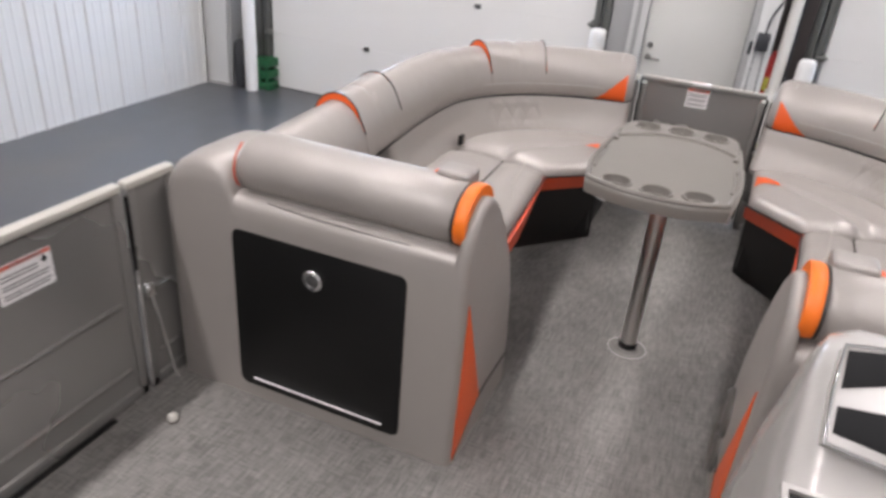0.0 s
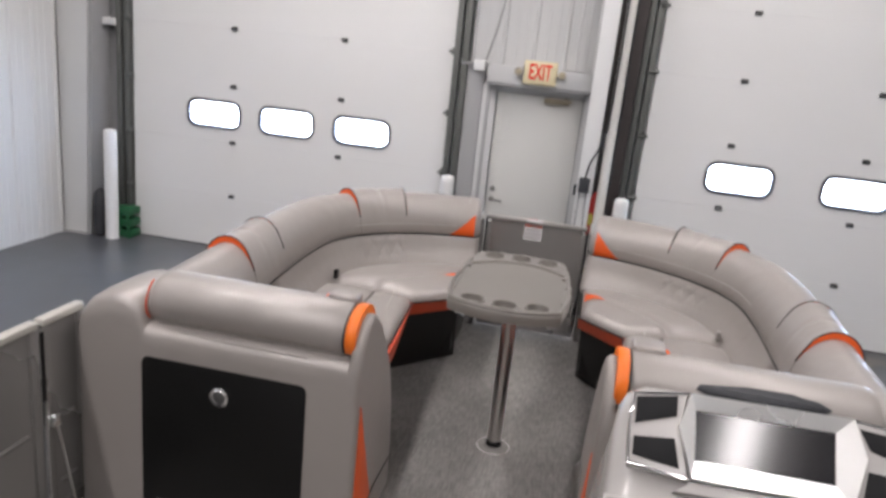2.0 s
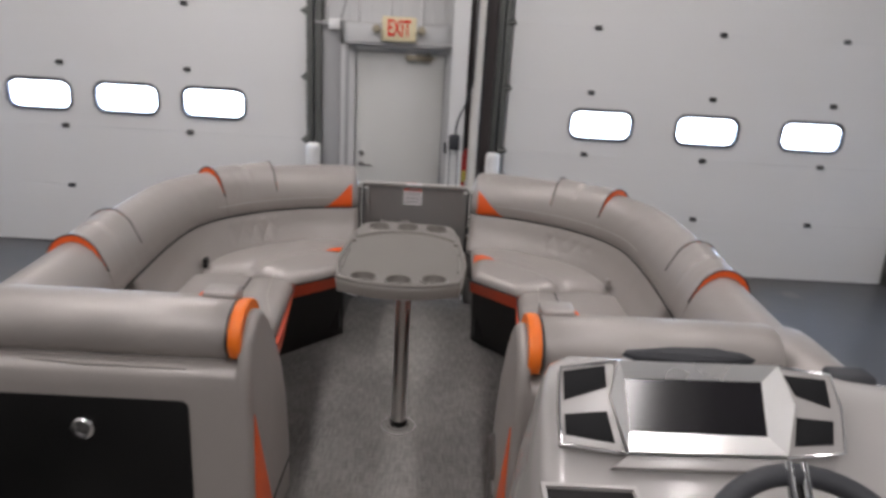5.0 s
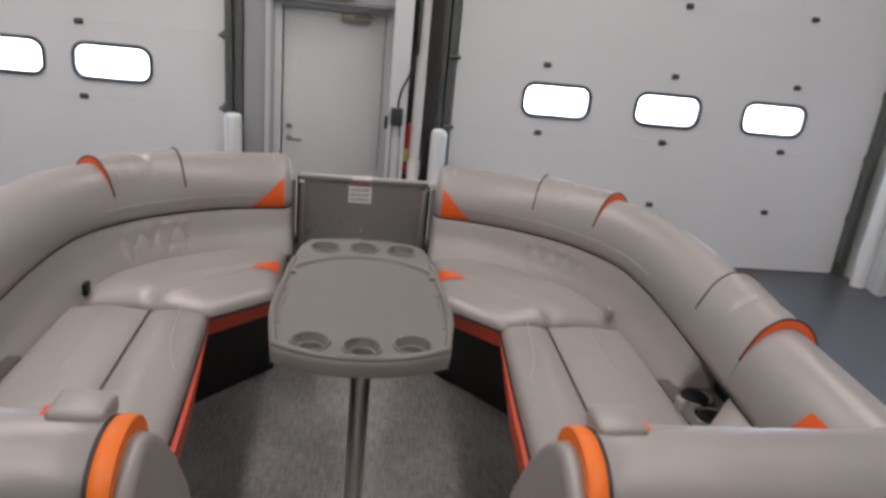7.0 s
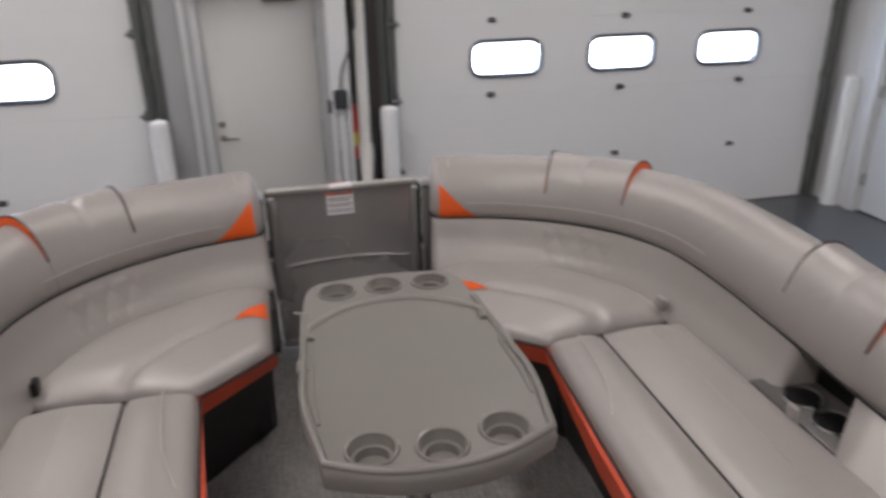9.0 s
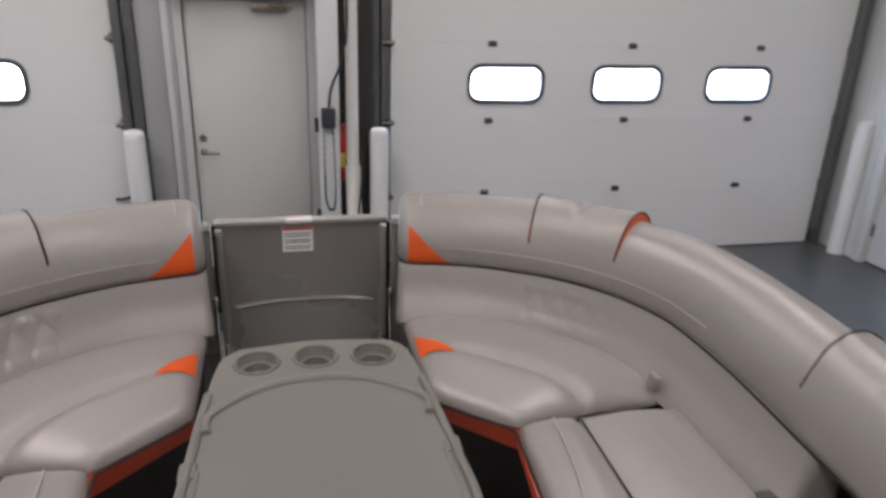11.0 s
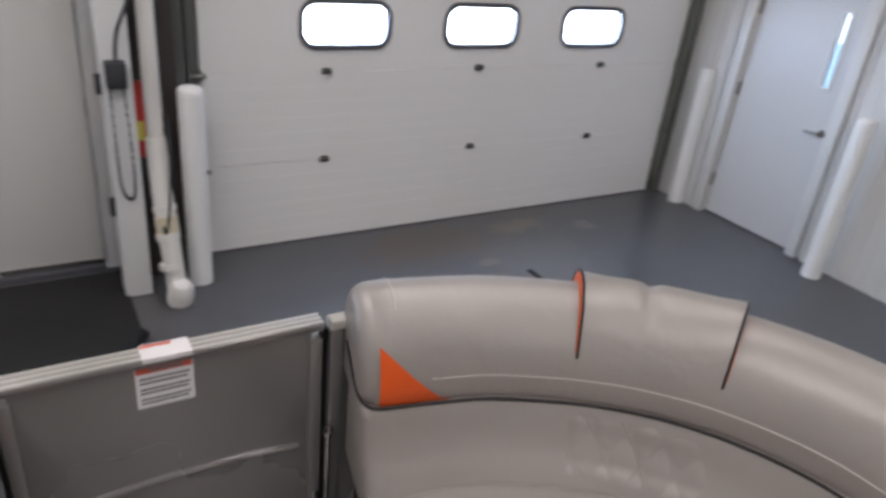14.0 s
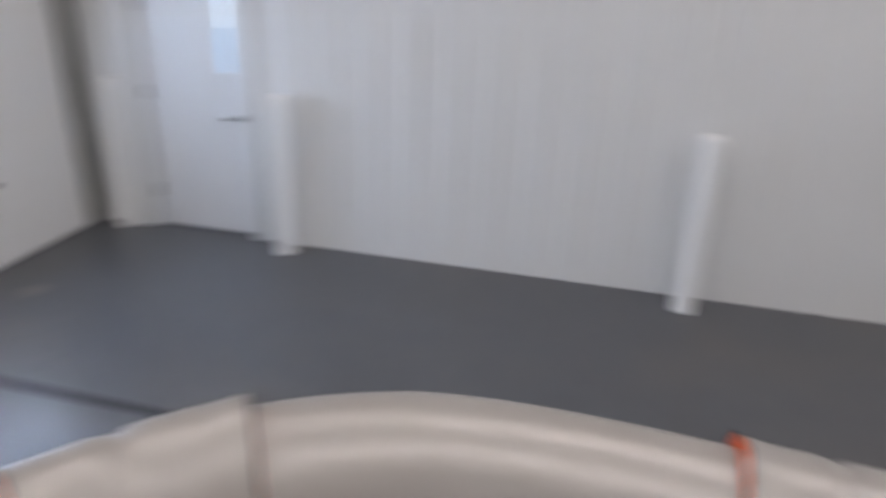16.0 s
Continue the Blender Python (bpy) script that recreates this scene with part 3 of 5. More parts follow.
add_tube(hb, [(-0.635, 7.098, 0.155), (-0.58, 7.095, 0.153), (-0.52, 7.10, 0.148)], 0.010, 8)
part("lever_handle", hb, AGED_STEEL, ex, "dark aged steel lever")
part("deadbolt", lathe([(0.026, 0), (0.026, 0.014), (0.018, 0.022)], Matrix.Translation((-0.635, 7.15, 0.265)) @ pose(0, 0, 0, 90), 16), AGED_STEEL, ex)
cl = box((-0.22, 7.085, 1.185), (0.03, 7.15, 1.245), 0.01)
add_tube(cl, [(-0.10, 7.075, 1.235), (0.06, 6.98, 1.225), (-0.02, 7.06, 1.262)], 0.009, 8)
part("door_closer", cl, BRASS, ex, "bronze hydraulic door closer")
for z in (0.95, 0.2, -0.5):
    part("hinge", tube([(0.163, 7.14, z - 0.05), (0.163, 7.14, z + 0.05)], 0.010, 8), TRIM_GREY, ex)
hdr = thing("door_header_box", "pale grey sheet-metal cover over the exit door", "door header", (-0.27, 7.1, 1.33), kind="structure")
part("cover", box((-0.80, 6.99, 1.345), (0.24, 7.18, 1.515), 0.008), LINER, hdr)
part("flange", box((-0.80, 6.975, 1.318), (0.24, 7.18, 1.345), 0.004), TRIM_GREY, hdr)
solid("wall_filler_panel", box((-1.025, 7.12, GROUND), (-0.85, 7.215, 1.52), 0.004), TRIM_GREY, "grey steel jamb between track and door frame", "jamb", kind="structure")

sign = thing("exit_sign", "cream exit sign with red letters and two lamp heads", "exit sign", (-0.285, 6.99, 1.36))
part("case", box((-0.445, 6.93, 1.36), (-0.125, 6.985, 1.585), 0.012), SIGN, sign)
for sx in (-0.495, -0.075):
    part("lamp_head", lathe([(0.022, -0.03), (0.036, -0.018), (0.038, 0.018), (0.028, 0.034)], Matrix.Translation((sx, 6.95, 1.47)) @ pose(0, 0, 0, 90), 16), SIGN_GREY, sign)
fc = bpy.data.curves.new("exit_text", 'FONT')
fc.body, fc.size, fc.extrude, fc.align_x, fc.align_y = "EXIT", 0.205, 0.003, 'CENTER', 'CENTER'
fc.offset = 0.003
tmp = bpy.data.objects.new("exit_text", fc)
scene.collection.objects.link(tmp)
me = bpy.data.meshes.new_from_object(tmp.evaluated_get(bpy.context.evaluated_depsgraph_get()))
bpy.data.objects.remove(tmp)
me.transform(Matrix.Translation((-0.285, 6.927, 1.475)) @ pose(0, 0, 0, 90) @ Matrix.Diagonal((0.52, 1, 1, 1)))
me.materials.clear()
me.materials.append(SIGN_RED)
letters = new("letters", me)
letters.parent, letters.matrix_parent_inverse = sign, Matrix.Translation(sign.location).inverted()

jb = thing("junction_box", "small white electrical box with conduit", "junction box", (-0.92, 7.1, 1.45))
part("box_body", box((-0.96, 7.06, 1.44), (-0.85, 7.13, 1.54), 0.008), PLASTIC_WHITE, jb)
part("conduit", tube([(-0.96, 7.1, 1.49), (-1.10, 7.1, 1.50)], 0.016, 8), TRIM_GREY, jb)
part("cable", tube(spline([(-0.84, 7.06, 1.54), (-0.75, 7.05, 1.9), (-0.68, 7.05, 2.4), (-0.62, 7.05, 3.2), (-0.6, 7.05, CEIL)]), 0.011, 8), TRIM_GREY, jb)

# ---- services beside the exit door ----
solid("square_post", box((0.218, 6.74, GROUND), (0.368, 6.89, CEIL), 0.006), PLASTIC_WHITE, "white square steel post beside the exit door", "post", kind="structure")
# steel column, widened towards the post to put dark into the gap there
solid("steel_column", box((0.385, 6.95, GROUND), (0.63, 7.215, CEIL), 0.006), DARK_STEEL, "dark red-brown steel column", "column", kind="structure")
dp = thing("wrapped_pipe", "white wrapped pipe bending out at the floor", "pipe", (0.49, 6.6, GROUND))
part("riser", tube([(0.465, 6.80, CEIL), (0.465, 6.80, 0.10)], 0.045, 16), PIPE_WRAP, dp)
part("lower_run", tube(spline([(0.465, 6.80, 0.11), (0.465, 6.785, 0.0), (0.466, 6.74, -0.2), (0.475, 6.66, -0.5), (0.485, 6.63, -0.70), (0.49, 6.60, -0.79)]), 0.057, 16), PIPE_WRAP, dp)
for t, r in ((-0.28, 0.065), (-0.44, 0.0665), (-0.62, 0.067)):
    yy = 6.70 if t > -0.4 else 6.665 if t > -0.5 else 6.64
    part("tape_band", tube([(0.465, yy + 0.006, t + 0.015), (0.468, yy - 0.004, t - 0.02)], r, 16), PIPE_WRAP, dp)
part("end_cap", lathe([(0.05, 0.0), (0.074, 0.008), (0.078, 0.05), (0.072, 0.12), (0.05, 0.15)], pose(0.493, 6.585, GROUND + 0.002, 14, 4, 0), 16), PIPE_WRAP, dp)
part("tape_stain", tube([(0.468, 6.700, -0.33), (0.473, 6.675, -0.42)], 0.0645, 16), YELLOWED, dp, "yellowed tape round the pipe")
fe = thing("fire_extinguisher", "red cylinder with yellow tag behind the pipe", "fire extinguisher", (0.40, 6.90, 0.0))
part("cylinder", lathe([(0.04, 0), (0.058, 0.02), (0.058, 0.34), (0.03, 0.40), (0.018, 0.43)], pose(0.415, 6.885, -0.02), 16), RED, fe)
part("tag", box((0.375, 6.822, 0.09), (0.415, 6.830, 0.20), 0.002), YELLOW, fe)
hoist = thing("chain_hoist", "black chain hoist box with a hanging chain loop", "chain hoist", (0.29, 6.7, 0.1))
part("hoist_box", box((0.235, 6.665, 0.42), (0.335, 6.735, 0.56), 0.012), RUBBER, hoist)
chain = bmesh.new()
loop = spline([(0.25, 6.70, 0.42), (0.25, 6.70, 0.1), (0.255, 6.70, -0.12), (0.285, 6.70, -0.20), (0.32, 6.70, -0.16), (0.325, 6.70, 0.1), (0.315, 6.70, 0.42)], 14)
for i, p in enumerate(loop):
    add_tube(chain, [p + Vector((0, 0, 0.008)), p - Vector((0, 0, 0.008))], 0.007 if i % 2 else 0.0045, 6)
part("chain", chain, RUBBER, hoist)
part("pull_rope", tube(spline([(0.29, 6.70, 0.56), (0.31, 6.71, 0.7), (0.40, 6.74, 0.95), (0.43, 6.74, 1.5), (0.42, 6.75, CEIL)]), 0.009, 8), RUBBER, hoist)
for z in (0.42, -0.28):
    solid("wall_bracket", box((0.19, 6.77, z - 0.05), (0.228, 6.83, z + 0.05), 0.006), RUBBER, "small dark bracket on the white post", "bracket", group="brackets on the post")
hose = solid("thin_cable", tube(spline([(0.53, 6.93, CEIL), (0.53, 6.92, 0.7), (0.535, 6.80, 0.2), (0.51, 6.68, -0.05), (0.475, 6.62, -0.30), (0.45, 6.615, -0.40), (0.44, 6.63, -0.36)]), 0.008, 8), RUBBER, "thin dark cable hanging over the wrapped pipe", "cable")
mat_th = thing("entrance_mat", "black rubber mat with a curled corner by the exit door", "mat", (-0.2, 6.6, GROUND))
part("mat_sheet", prism([(-0.64, 6.08), (0.10, 6.08), (0.24, 6.30), (0.24, 7.08), (-0.64, 7.08)], Matrix.Translation((0, 0, GROUND)), 0.012, 0.003), MAT_RUBBER, mat_th)
curl = []
for k in range(7):
    a = radians(6 + 24 * k)
    off, up = 0.055 * math.sin(a), 0.055 * (1 - math.cos(a)) + 0.004
    wide = 1 - k / 9
    c = Vector((0.17 + 0.84 * off, 6.19 - 0.54 * off, GROUND + up))
    d = Vector((0.07, 0.11, 0)) * wide
    curl.append([c - d, c + d, c + d + Vector((0, 0, 0.008)), c - d + Vector((0, 0, 0.008))])
part("curled_corner", loft(curl), MAT_RUBBER, mat_th)

# ---- bollards ----
bol = thing("bollard", "white plastic-sleeved round bollard on the floor", "bollard", (0.665, 6.80, GROUND), group="bollards")
part("sleeve", lathe([(0.071, 0), (0.071, 1.196), (0.060, 1.198)], pose(0.665, 6.80, GROUND), 24), PLASTIC_WHITE, bol)
part("cap", lathe([(0.060, 1.196), (0.0705, 1.199), (0.0700, 1.205), (0.066, 1.228), (0.052, 1.242), (0.02, 1.248)], pose(0.665, 6.80, GROUND), 24), PLASTIC_WHITE, bol)
for bx, by in ((-1.055, 6.80), (-4.90, 6.86), (5.02, 6.86), (4.905, 5.35), (4.86, 2.33)):
    copy_thing(bol, pose(bx, by, GROUND))
sp = thing("spring_bumper_arm", "small dark arm on the overhead door", "door arm", (-1.24, 7.1, -0.19))
part("arm", tube([(-1.30, 7.13, -0.20), (-1.25, 7.10, -0.195), (-1.18, 7.06, -0.165)], 0.012, 8), RUBBER, sp)

# ---- north-west corner ----
cw = bmesh.new()
add_loft(cw, [[(-5.50, 6.84, GROUND), (-5.22, 6.84, GROUND), (-5.22, 7.16, GROUND), (-5.50, 7.16, GROUND)], [(-5.50, 6.84, CEIL), (-4.99, 6.84, CEIL), (-4.99, 7.16, CEIL), (-5.50, 7.16, CEIL)]])
colw = solid("frame_column", cw, WHITE_WALL, "white tapered steel frame column in the corner", "column", kind="structure")
part("base_plate", box((-5.50, 6.80, GROUND), (-5.18, 7.18, GROUND + 0.025), 0.003), TRIM_GREY, colw)
part("column_flange", loft([[(-5.215, 6.85, GROUND), (-5.17, 6.85, GROUND), (-5.17, 7.15, GROUND), (-5.215, 7.15, GROUND)], [(-4.985, 6.85, CEIL), (-4.94, 6.85, CEIL), (-4.94, 7.15, CEIL), (-4.985, 7.15, CEIL)]]), TRIM_GREY, colw)
solid("wall_girt", box((-5.12, 7.02, 1.50), (-4.94, 7.18, 1.58), 0.004), WHITE_WALL, "white steel girt between column and track", "girt", kind="structure")
crate = thing("green_crate", "dark green plastic crate with a black bag behind a bollard", "crate", (-4.9, 7.0, GROUND))
for z in (0.0, 0.13, 0.26):
    part("crate_side", box((-5.06, 6.93, GROUND + z), (-4.72, 7.13, GROUND + z + 0.09), 0.01), GREEN, crate)
for cx in (-5.05, -4.95, -4.85, -4.75):
    part("crate_rib", box((cx - 0.015, 6.925, GROUND), (cx + 0.015, 6.945, GROUND + 0.36), 0.004), GREEN, crate)
part("rolled_bag", lathe([(0.03, 0), (0.075, 0.03), (0.085, 0.25), (0.07, 0.50), (0.02, 0.56)], pose(-5.07, 6.90, GROUND, 4, 3), 14), RUBBER, crate)

# ---- side door ----
sd = thing("door_4", "closed white steel side door with a narrow window", "door", (5.13, 6.14, GROUND), kind="structure")
ld = bmesh.new()
LX0, LX1 = 5.12, 5.165
for y0, y1, z0, z1 in ((5.70, 5.83, -0.83, 1.19), (5.90, 6.59, -0.83, 1.19), (5.83, 5.90, -0.83, 0.47), (5.83, 5.90, 1.02, 1.19)):
    add_box(ld, (LX0, y0, z0), (LX1, y1, z1))
part("door_leaf", ld, DOOR_WHITE, sd)
part("window_bead", ring_prism([(5.82, 0.46), (5.91, 0.46), (5.91, 1.03), (5.82, 1.03)], [(5.835, 0.475), (5.895, 0.475), (5.895, 1.015), (5.835, 1.015)], Matrix(((0, 0, 1, 5.108), (1, 0, 0, 0), (0, 1, 0, 0), (0, 0, 0, 1))), 0.02), WHITE_WALL, sd)
pn = part("pane", box((5.138, 5.83, 0.47), (5.143, 5.90, 1.02)), GLASS, sd)
pn.visible_shadow = False
for y0, y1, z0, z1 in ((5.60, 5.695, GROUND, 1.29), (6.595, 6.69, GROUND, 1.29), (5.695, 6.595, 1.20, 1.29)):
    part("door_frame", box((5.045, y0, z0), (5.22, y1, z1), 0.006), WHITE_WALL, sd)
kb = lathe([(0.03, 0), (0.03, 0.012), (0.013, 0.02), (0.013, 0.055)], Matrix.Translation((5.12, 5.765, 0.14)) @ pose(0, 0, 0, 0, -90), 16)
add_tube(kb, [(5.066, 5.765, 0.14), (5.062, 5.82, 0.138), (5.07, 5.88, 0.132)], 0.011, 8)
part("lever_handle", kb, AGED_STEEL, sd, "dark steel lever")
for z in (0.95, 0.285, -0.535):
    part("hinge", tube([(5.108, 6.588, z - 0.055), (5.108, 6.588, z + 0.055)], 0.013, 8), AGED_STEEL, sd)
# added frame behind the leaf blocks light leaking round its edges
part("gap_backing", ring_prism([(5.68, -0.85), (6.61, -0.85), (6.61, 1.22), (5.68, 1.22)], [(5.72, -0.81), (6.57, -0.81), (6.57, 1.17), (5.72, 1.17)], Matrix(((0, 0, 1, 5.167), (1, 0, 0, 0), (0, 1, 0, 0), (0, 0, 0, 1))), 0.02), TRIM_GREY, sd)
part("sweep", box((5.112, 5.70, GROUND + 0.002), (5.168, 6.59, -0.83)), RUBBER_SEAL, sd)
solid("backdrop_sky", box((6.6, 4.5, 0.62), (6.65, 7.6, 3.0)), SIDE_SKY, "white overcast daylight beyond the side door window", "backdrop", kind="structure")
solid("backdrop_side", box((6.6, 4.5, GROUND), (6.65, 7.6, 0.618)), SIDE_LIGHT, "bright daylight beyond the side door window", "backdrop", kind="structure")

# ---- strip fixtures ----
fx = thing("strip_light", "white twin-tube strip light under the ceiling", "ceiling light", (0, 0, CEIL), group="strip lights")
part("housing", box((-0.13, -1.25, CEIL - 0.20), (0.13, 1.25, CEIL), 0.01), WHITE_WALL, fx)
for tx in (-0.07, 0.07):
    part("tube", tube([(tx, -1.2, CEIL - 0.225), (tx, 1.2, CEIL - 0.225)], 0.018, 10), TUBE_GLOW, fx)
for k, (lx, ly) in enumerate(LAMP_ROWS):
    if k:
        copy_thing(fx, pose(lx, ly, CEIL))
    else:
        fx.location = (lx, ly, CEIL)

# floor joint
solid("floor_joint", box((2.785, 3.0, GROUND), (2.835, 6.19, GROUND + 0.003)), MAT_RUBBER, "dark filled joint in the concrete floor", "floor joint", kind="structure")
solid("floor_scratch", box((2.842, 6.20, GROUND), (2.856, 6.52, GROUND + 0.0012)), STAIN, "pale scratch in the concrete floor", "floor scratch", kind="structure")

# ---- the boat ----
BOAT = Matrix.Translation((0.026, 0, 0))
boat_things = []


def aboard(ob, ahead=0.0, across=0.0):
    """A thing on the boat, set further towards the bow and to starboard."""
    boat_things.append((ob, Vector((across, ahead, 0))))
    return ob


HALF, BOW, STERN = 1.30, 4.02, -2.2
deck = aboard(thing("boat_deck", "pontoon boat deck covered in grey woven vinyl", "boat deck", (0, 1, GROUND)))
part("deck_cover", box((-HALF, STERN, -0.012), (HALF, 4.35, 0.0)), WOVEN, deck)
part("deck_edge", box((-HALF - 0.03, STERN - 0.03, -0.12), (HALF + 0.03, 4.38, -0.0125), 0.01), BRUSHED, deck)
for sx in (-0.85, 0.85):
    prof = [(0.02, 0), (0.15, 0.12), (0.28, 0.45), (0.31, 0.8), (0.31, 6.3), (0.29, 6.4)]
    part("pontoon", lathe(prof, Matrix.Translation((sx, 4.4, GROUND + 0.37)) @ pose(0, 0, 0, 90), 24), BRUSHED, deck)
    part("bunk", box((sx - 0.1, -1.5, GROUND), (sx + 0.1, 3.6, GROUND + 0.07)), RUBBER, deck)

# bolster run: inner face of the back, from the bow gate round to the stern end
RUN = spline([(0.318, 3.74, 0), (0.44, 3.712, 0), (0.57, 3.668, 0), (0.76, 3.55, 0), (0.90, 3.395, 0), (0.985, 3.20, 0), (1.020, 2.95, 0), (1.024, 2.6, 0), (1.018, 2.2, 0), (1.015, 1.67, 0)], 10)
LEN = [0.0]
for _a, _b in zip(RUN, RUN[1:]):
    LEN.append(LEN[-1] + (_b - _a).length)
TOTAL = LEN[-1]


def along(s):
    """Place and outward normal on the run at arc length s."""
    s = min(s, TOTAL)
    i = 0
    while i < len(LEN) - 2 and LEN[i + 1] < s:
        i += 1
    f = (s - LEN[i]) / (LEN[i + 1] - LEN[i])
    p = RUN[i].lerp(RUN[i + 1], f)
    a, b = RUN[max(0, i - 1)], RUN[min(len(RUN) - 1, i + 2)]
    t = (b - a).normalized()
    return p, Vector((-t.y, t.x, 0))


def s_at(y):
    return min(range(len(RUN)), key=lambda i: abs(RUN[i].y - y)) and LEN[min(range(len(RUN)), key=lambda i: abs(RUN[i].y - y))]


def drop_at(s):
    """The back gets lower towards the stern."""
    y = along(s)[0].y
    return 0.0 if y > 3.2 else -0.05 * (3.2 - y) / 0.75 if y > 2.45 else -0.05 - 0.025 * (2.45 - y) / 0.78


def spot(side, s, u, z):
    p, n = along(s)
    q = p + n * u
    return Vector((side * q.x, q.y, z + drop_at(s)))


ROLL = [(0.0, 0.572), (-0.012, 0.592), (-0.008, 0.63), (0.004, 0.675), (0.024, 0.716), (0.055, 0.754), (0.095, 0.776), (0.135, 0.777), (0.172, 0.758), (0.20, 0.722), (0.215, 0.68), (0.218, 0.60), (0.21, 0.52), (0.12, 0.52), (0.05, 0.56)]
RC = (0.11, 0.66)


def roll_section(grow=0.0, k=1.0):
    out = []
    for u, z in ROLL:
        du, dz = u - RC[0], z - RC[1]
        d = math.hypot(du, dz)
        g = (k * d + grow) / d
        out.append((RC[0] + du * g, RC[1] + dz * g))
    return out


def roll_mesh(side, s0, s1, grow=0.0, round0=0.0, round1=0.0, step=0.03, crease=None):
    n = max(3, int((s1 - s0) / step))
    stops = [s0 + (s1 - s0) * i / n for i in range(n + 1)]
    for r, base, sign in ((round0, s0, 1), (round1, s1, -1)):
        if r:
            stops += [base + sign * r * f for f in (0.04, 0.15, 0.35, 0.65)]
    rings = []
    for s in sorted(stops):
        k = 1.0
        for r, d in ((round0, s - s0), (round1, s1 - s)):
            if r and d < r:
                k = min(k, 1 - 0.30 * (1 - math.sqrt(max(0, 1 - (1 - d / r) ** 2))))
        g = grow
        if crease and abs(s - crease) < 0.03:
            g -= 0.010 * (1 - abs(s - crease) / 0.03)
        rings.append([spot(side, s, u, z) for u, z in roll_section(g, k)])
    return loft(rings)


def seam_on_roll(side, s, grow, i0, i1, radius, lean=0.0):
    """A line across the roll, between two corners of its section."""
    sec = roll_section(grow)[i0:i1 + 1]
    k = len(sec) - 1
    return tube([spot(side, s + lean * j / k, u, z) for j, (u, z) in enumerate(sec)], radius, 8)


LIP = [0, 0, 0.0, 0.0, 0.12, 0.62, 1.0, 1.0, 0.85, 0.55, 0.25, 0, 0, 0, 0]


def pad_section(high):
    """The roll's section with a raised top."""
    out = []
    for (u, z), w in zip(ROLL, LIP):
        du, dz = u - RC[0], z - RC[1]
        d = math.hypot(du, dz)
        g = (d + 0.002 + high * w) / d
        out.append((RC[0] + du * g, RC[1] + dz * g))
    return out


def pad_mesh(side, s0, s1, crease):
    """A raised headrest pad on the roll, highest at its ends, with a soft fold across it."""
    rings = []
    n = 44
    for i in range(n + 1):
        s = s0 + (s1 - s0) * i / n
        d = min(s - s0, s1 - s)
        high = 0.017 + 0.005 * max(0, 1 - d / 0.05) - 0.0085 * math.exp(-((s - crease) / 0.013) ** 2)
        rings.append([spot(side, s, u, z) for u, z in pad_section(high)])
    return loft(rings)


def crescent(side, s, run):
    """The orange end face of a pad: from its lip down to the roll beside it."""
    hi = spline([(u, z, 0) for u, z in pad_section(0.0225)[2:11]], 4)[5:]
    lo = spline([(u, z, 0) for u, z in roll_section(0.001)[2:11]], 4)[5:]
    rows = []
    for a, b in zip(hi, lo):
        mid = (a + b) / 2
        rows.append([spot(side, s, a.x, a.y), spot(side, s + run * 0.35, mid.x * 0.4 + a.x * 0.6, mid.y * 0.4 + a.y * 0.6), spot(side, s + run, b.x, b.y)])
    return loft(rows, caps=False, closed=False)


def back_mesh(side, s0, s1, r=0.03, slant=0.0):
    """Lower back cushion under the roll."""
    prof = [(0.0, 0.580), (-0.015, 0.573), (-0.023, 0.555), (-0.032, 0.52), (-0.055, 0.47), (-0.085, 0.43), (-0.095, 0.40), (-0.06, 0.37), (0.12, 0.37), (0.12, 0.574)]
    n = max(3, int((s1 - s0) / 0.03))
    stops = sorted([s0 + (s1 - s0) * i / n for i in range(n + 1)] + [s0 + r * f for f in (0.1, 0.35, 0.7)] + [s1 - r * f for f in (0.1, 0.35, 0.7)])
    rings = []
    for s in stops:
        d = min(s - s0, s1 - s)
        back = 0.03 * (1 - math.sqrt(max(0, 1 - (1 - d / r) ** 2))) if d < r else 0.0
        rings.append([spot(side, s + slant * max(0.0, (0.575 - z) / 0.145) * (s1 - s) / (s1 - s0), u + (back if u < 0.05 else 0), z) for u, z in prof])
    return loft(rings)


FRONT = [(0.300, 3.215), (0.505, 3.025), (0.472, 2.53), (0.44, 1.95)]
FLOOR_LINE = [(0.325, 3.40), (0.60, 3.075), (0.60, 2.5), (0.58, 1.95)]
SEAT_TOP = 0.432


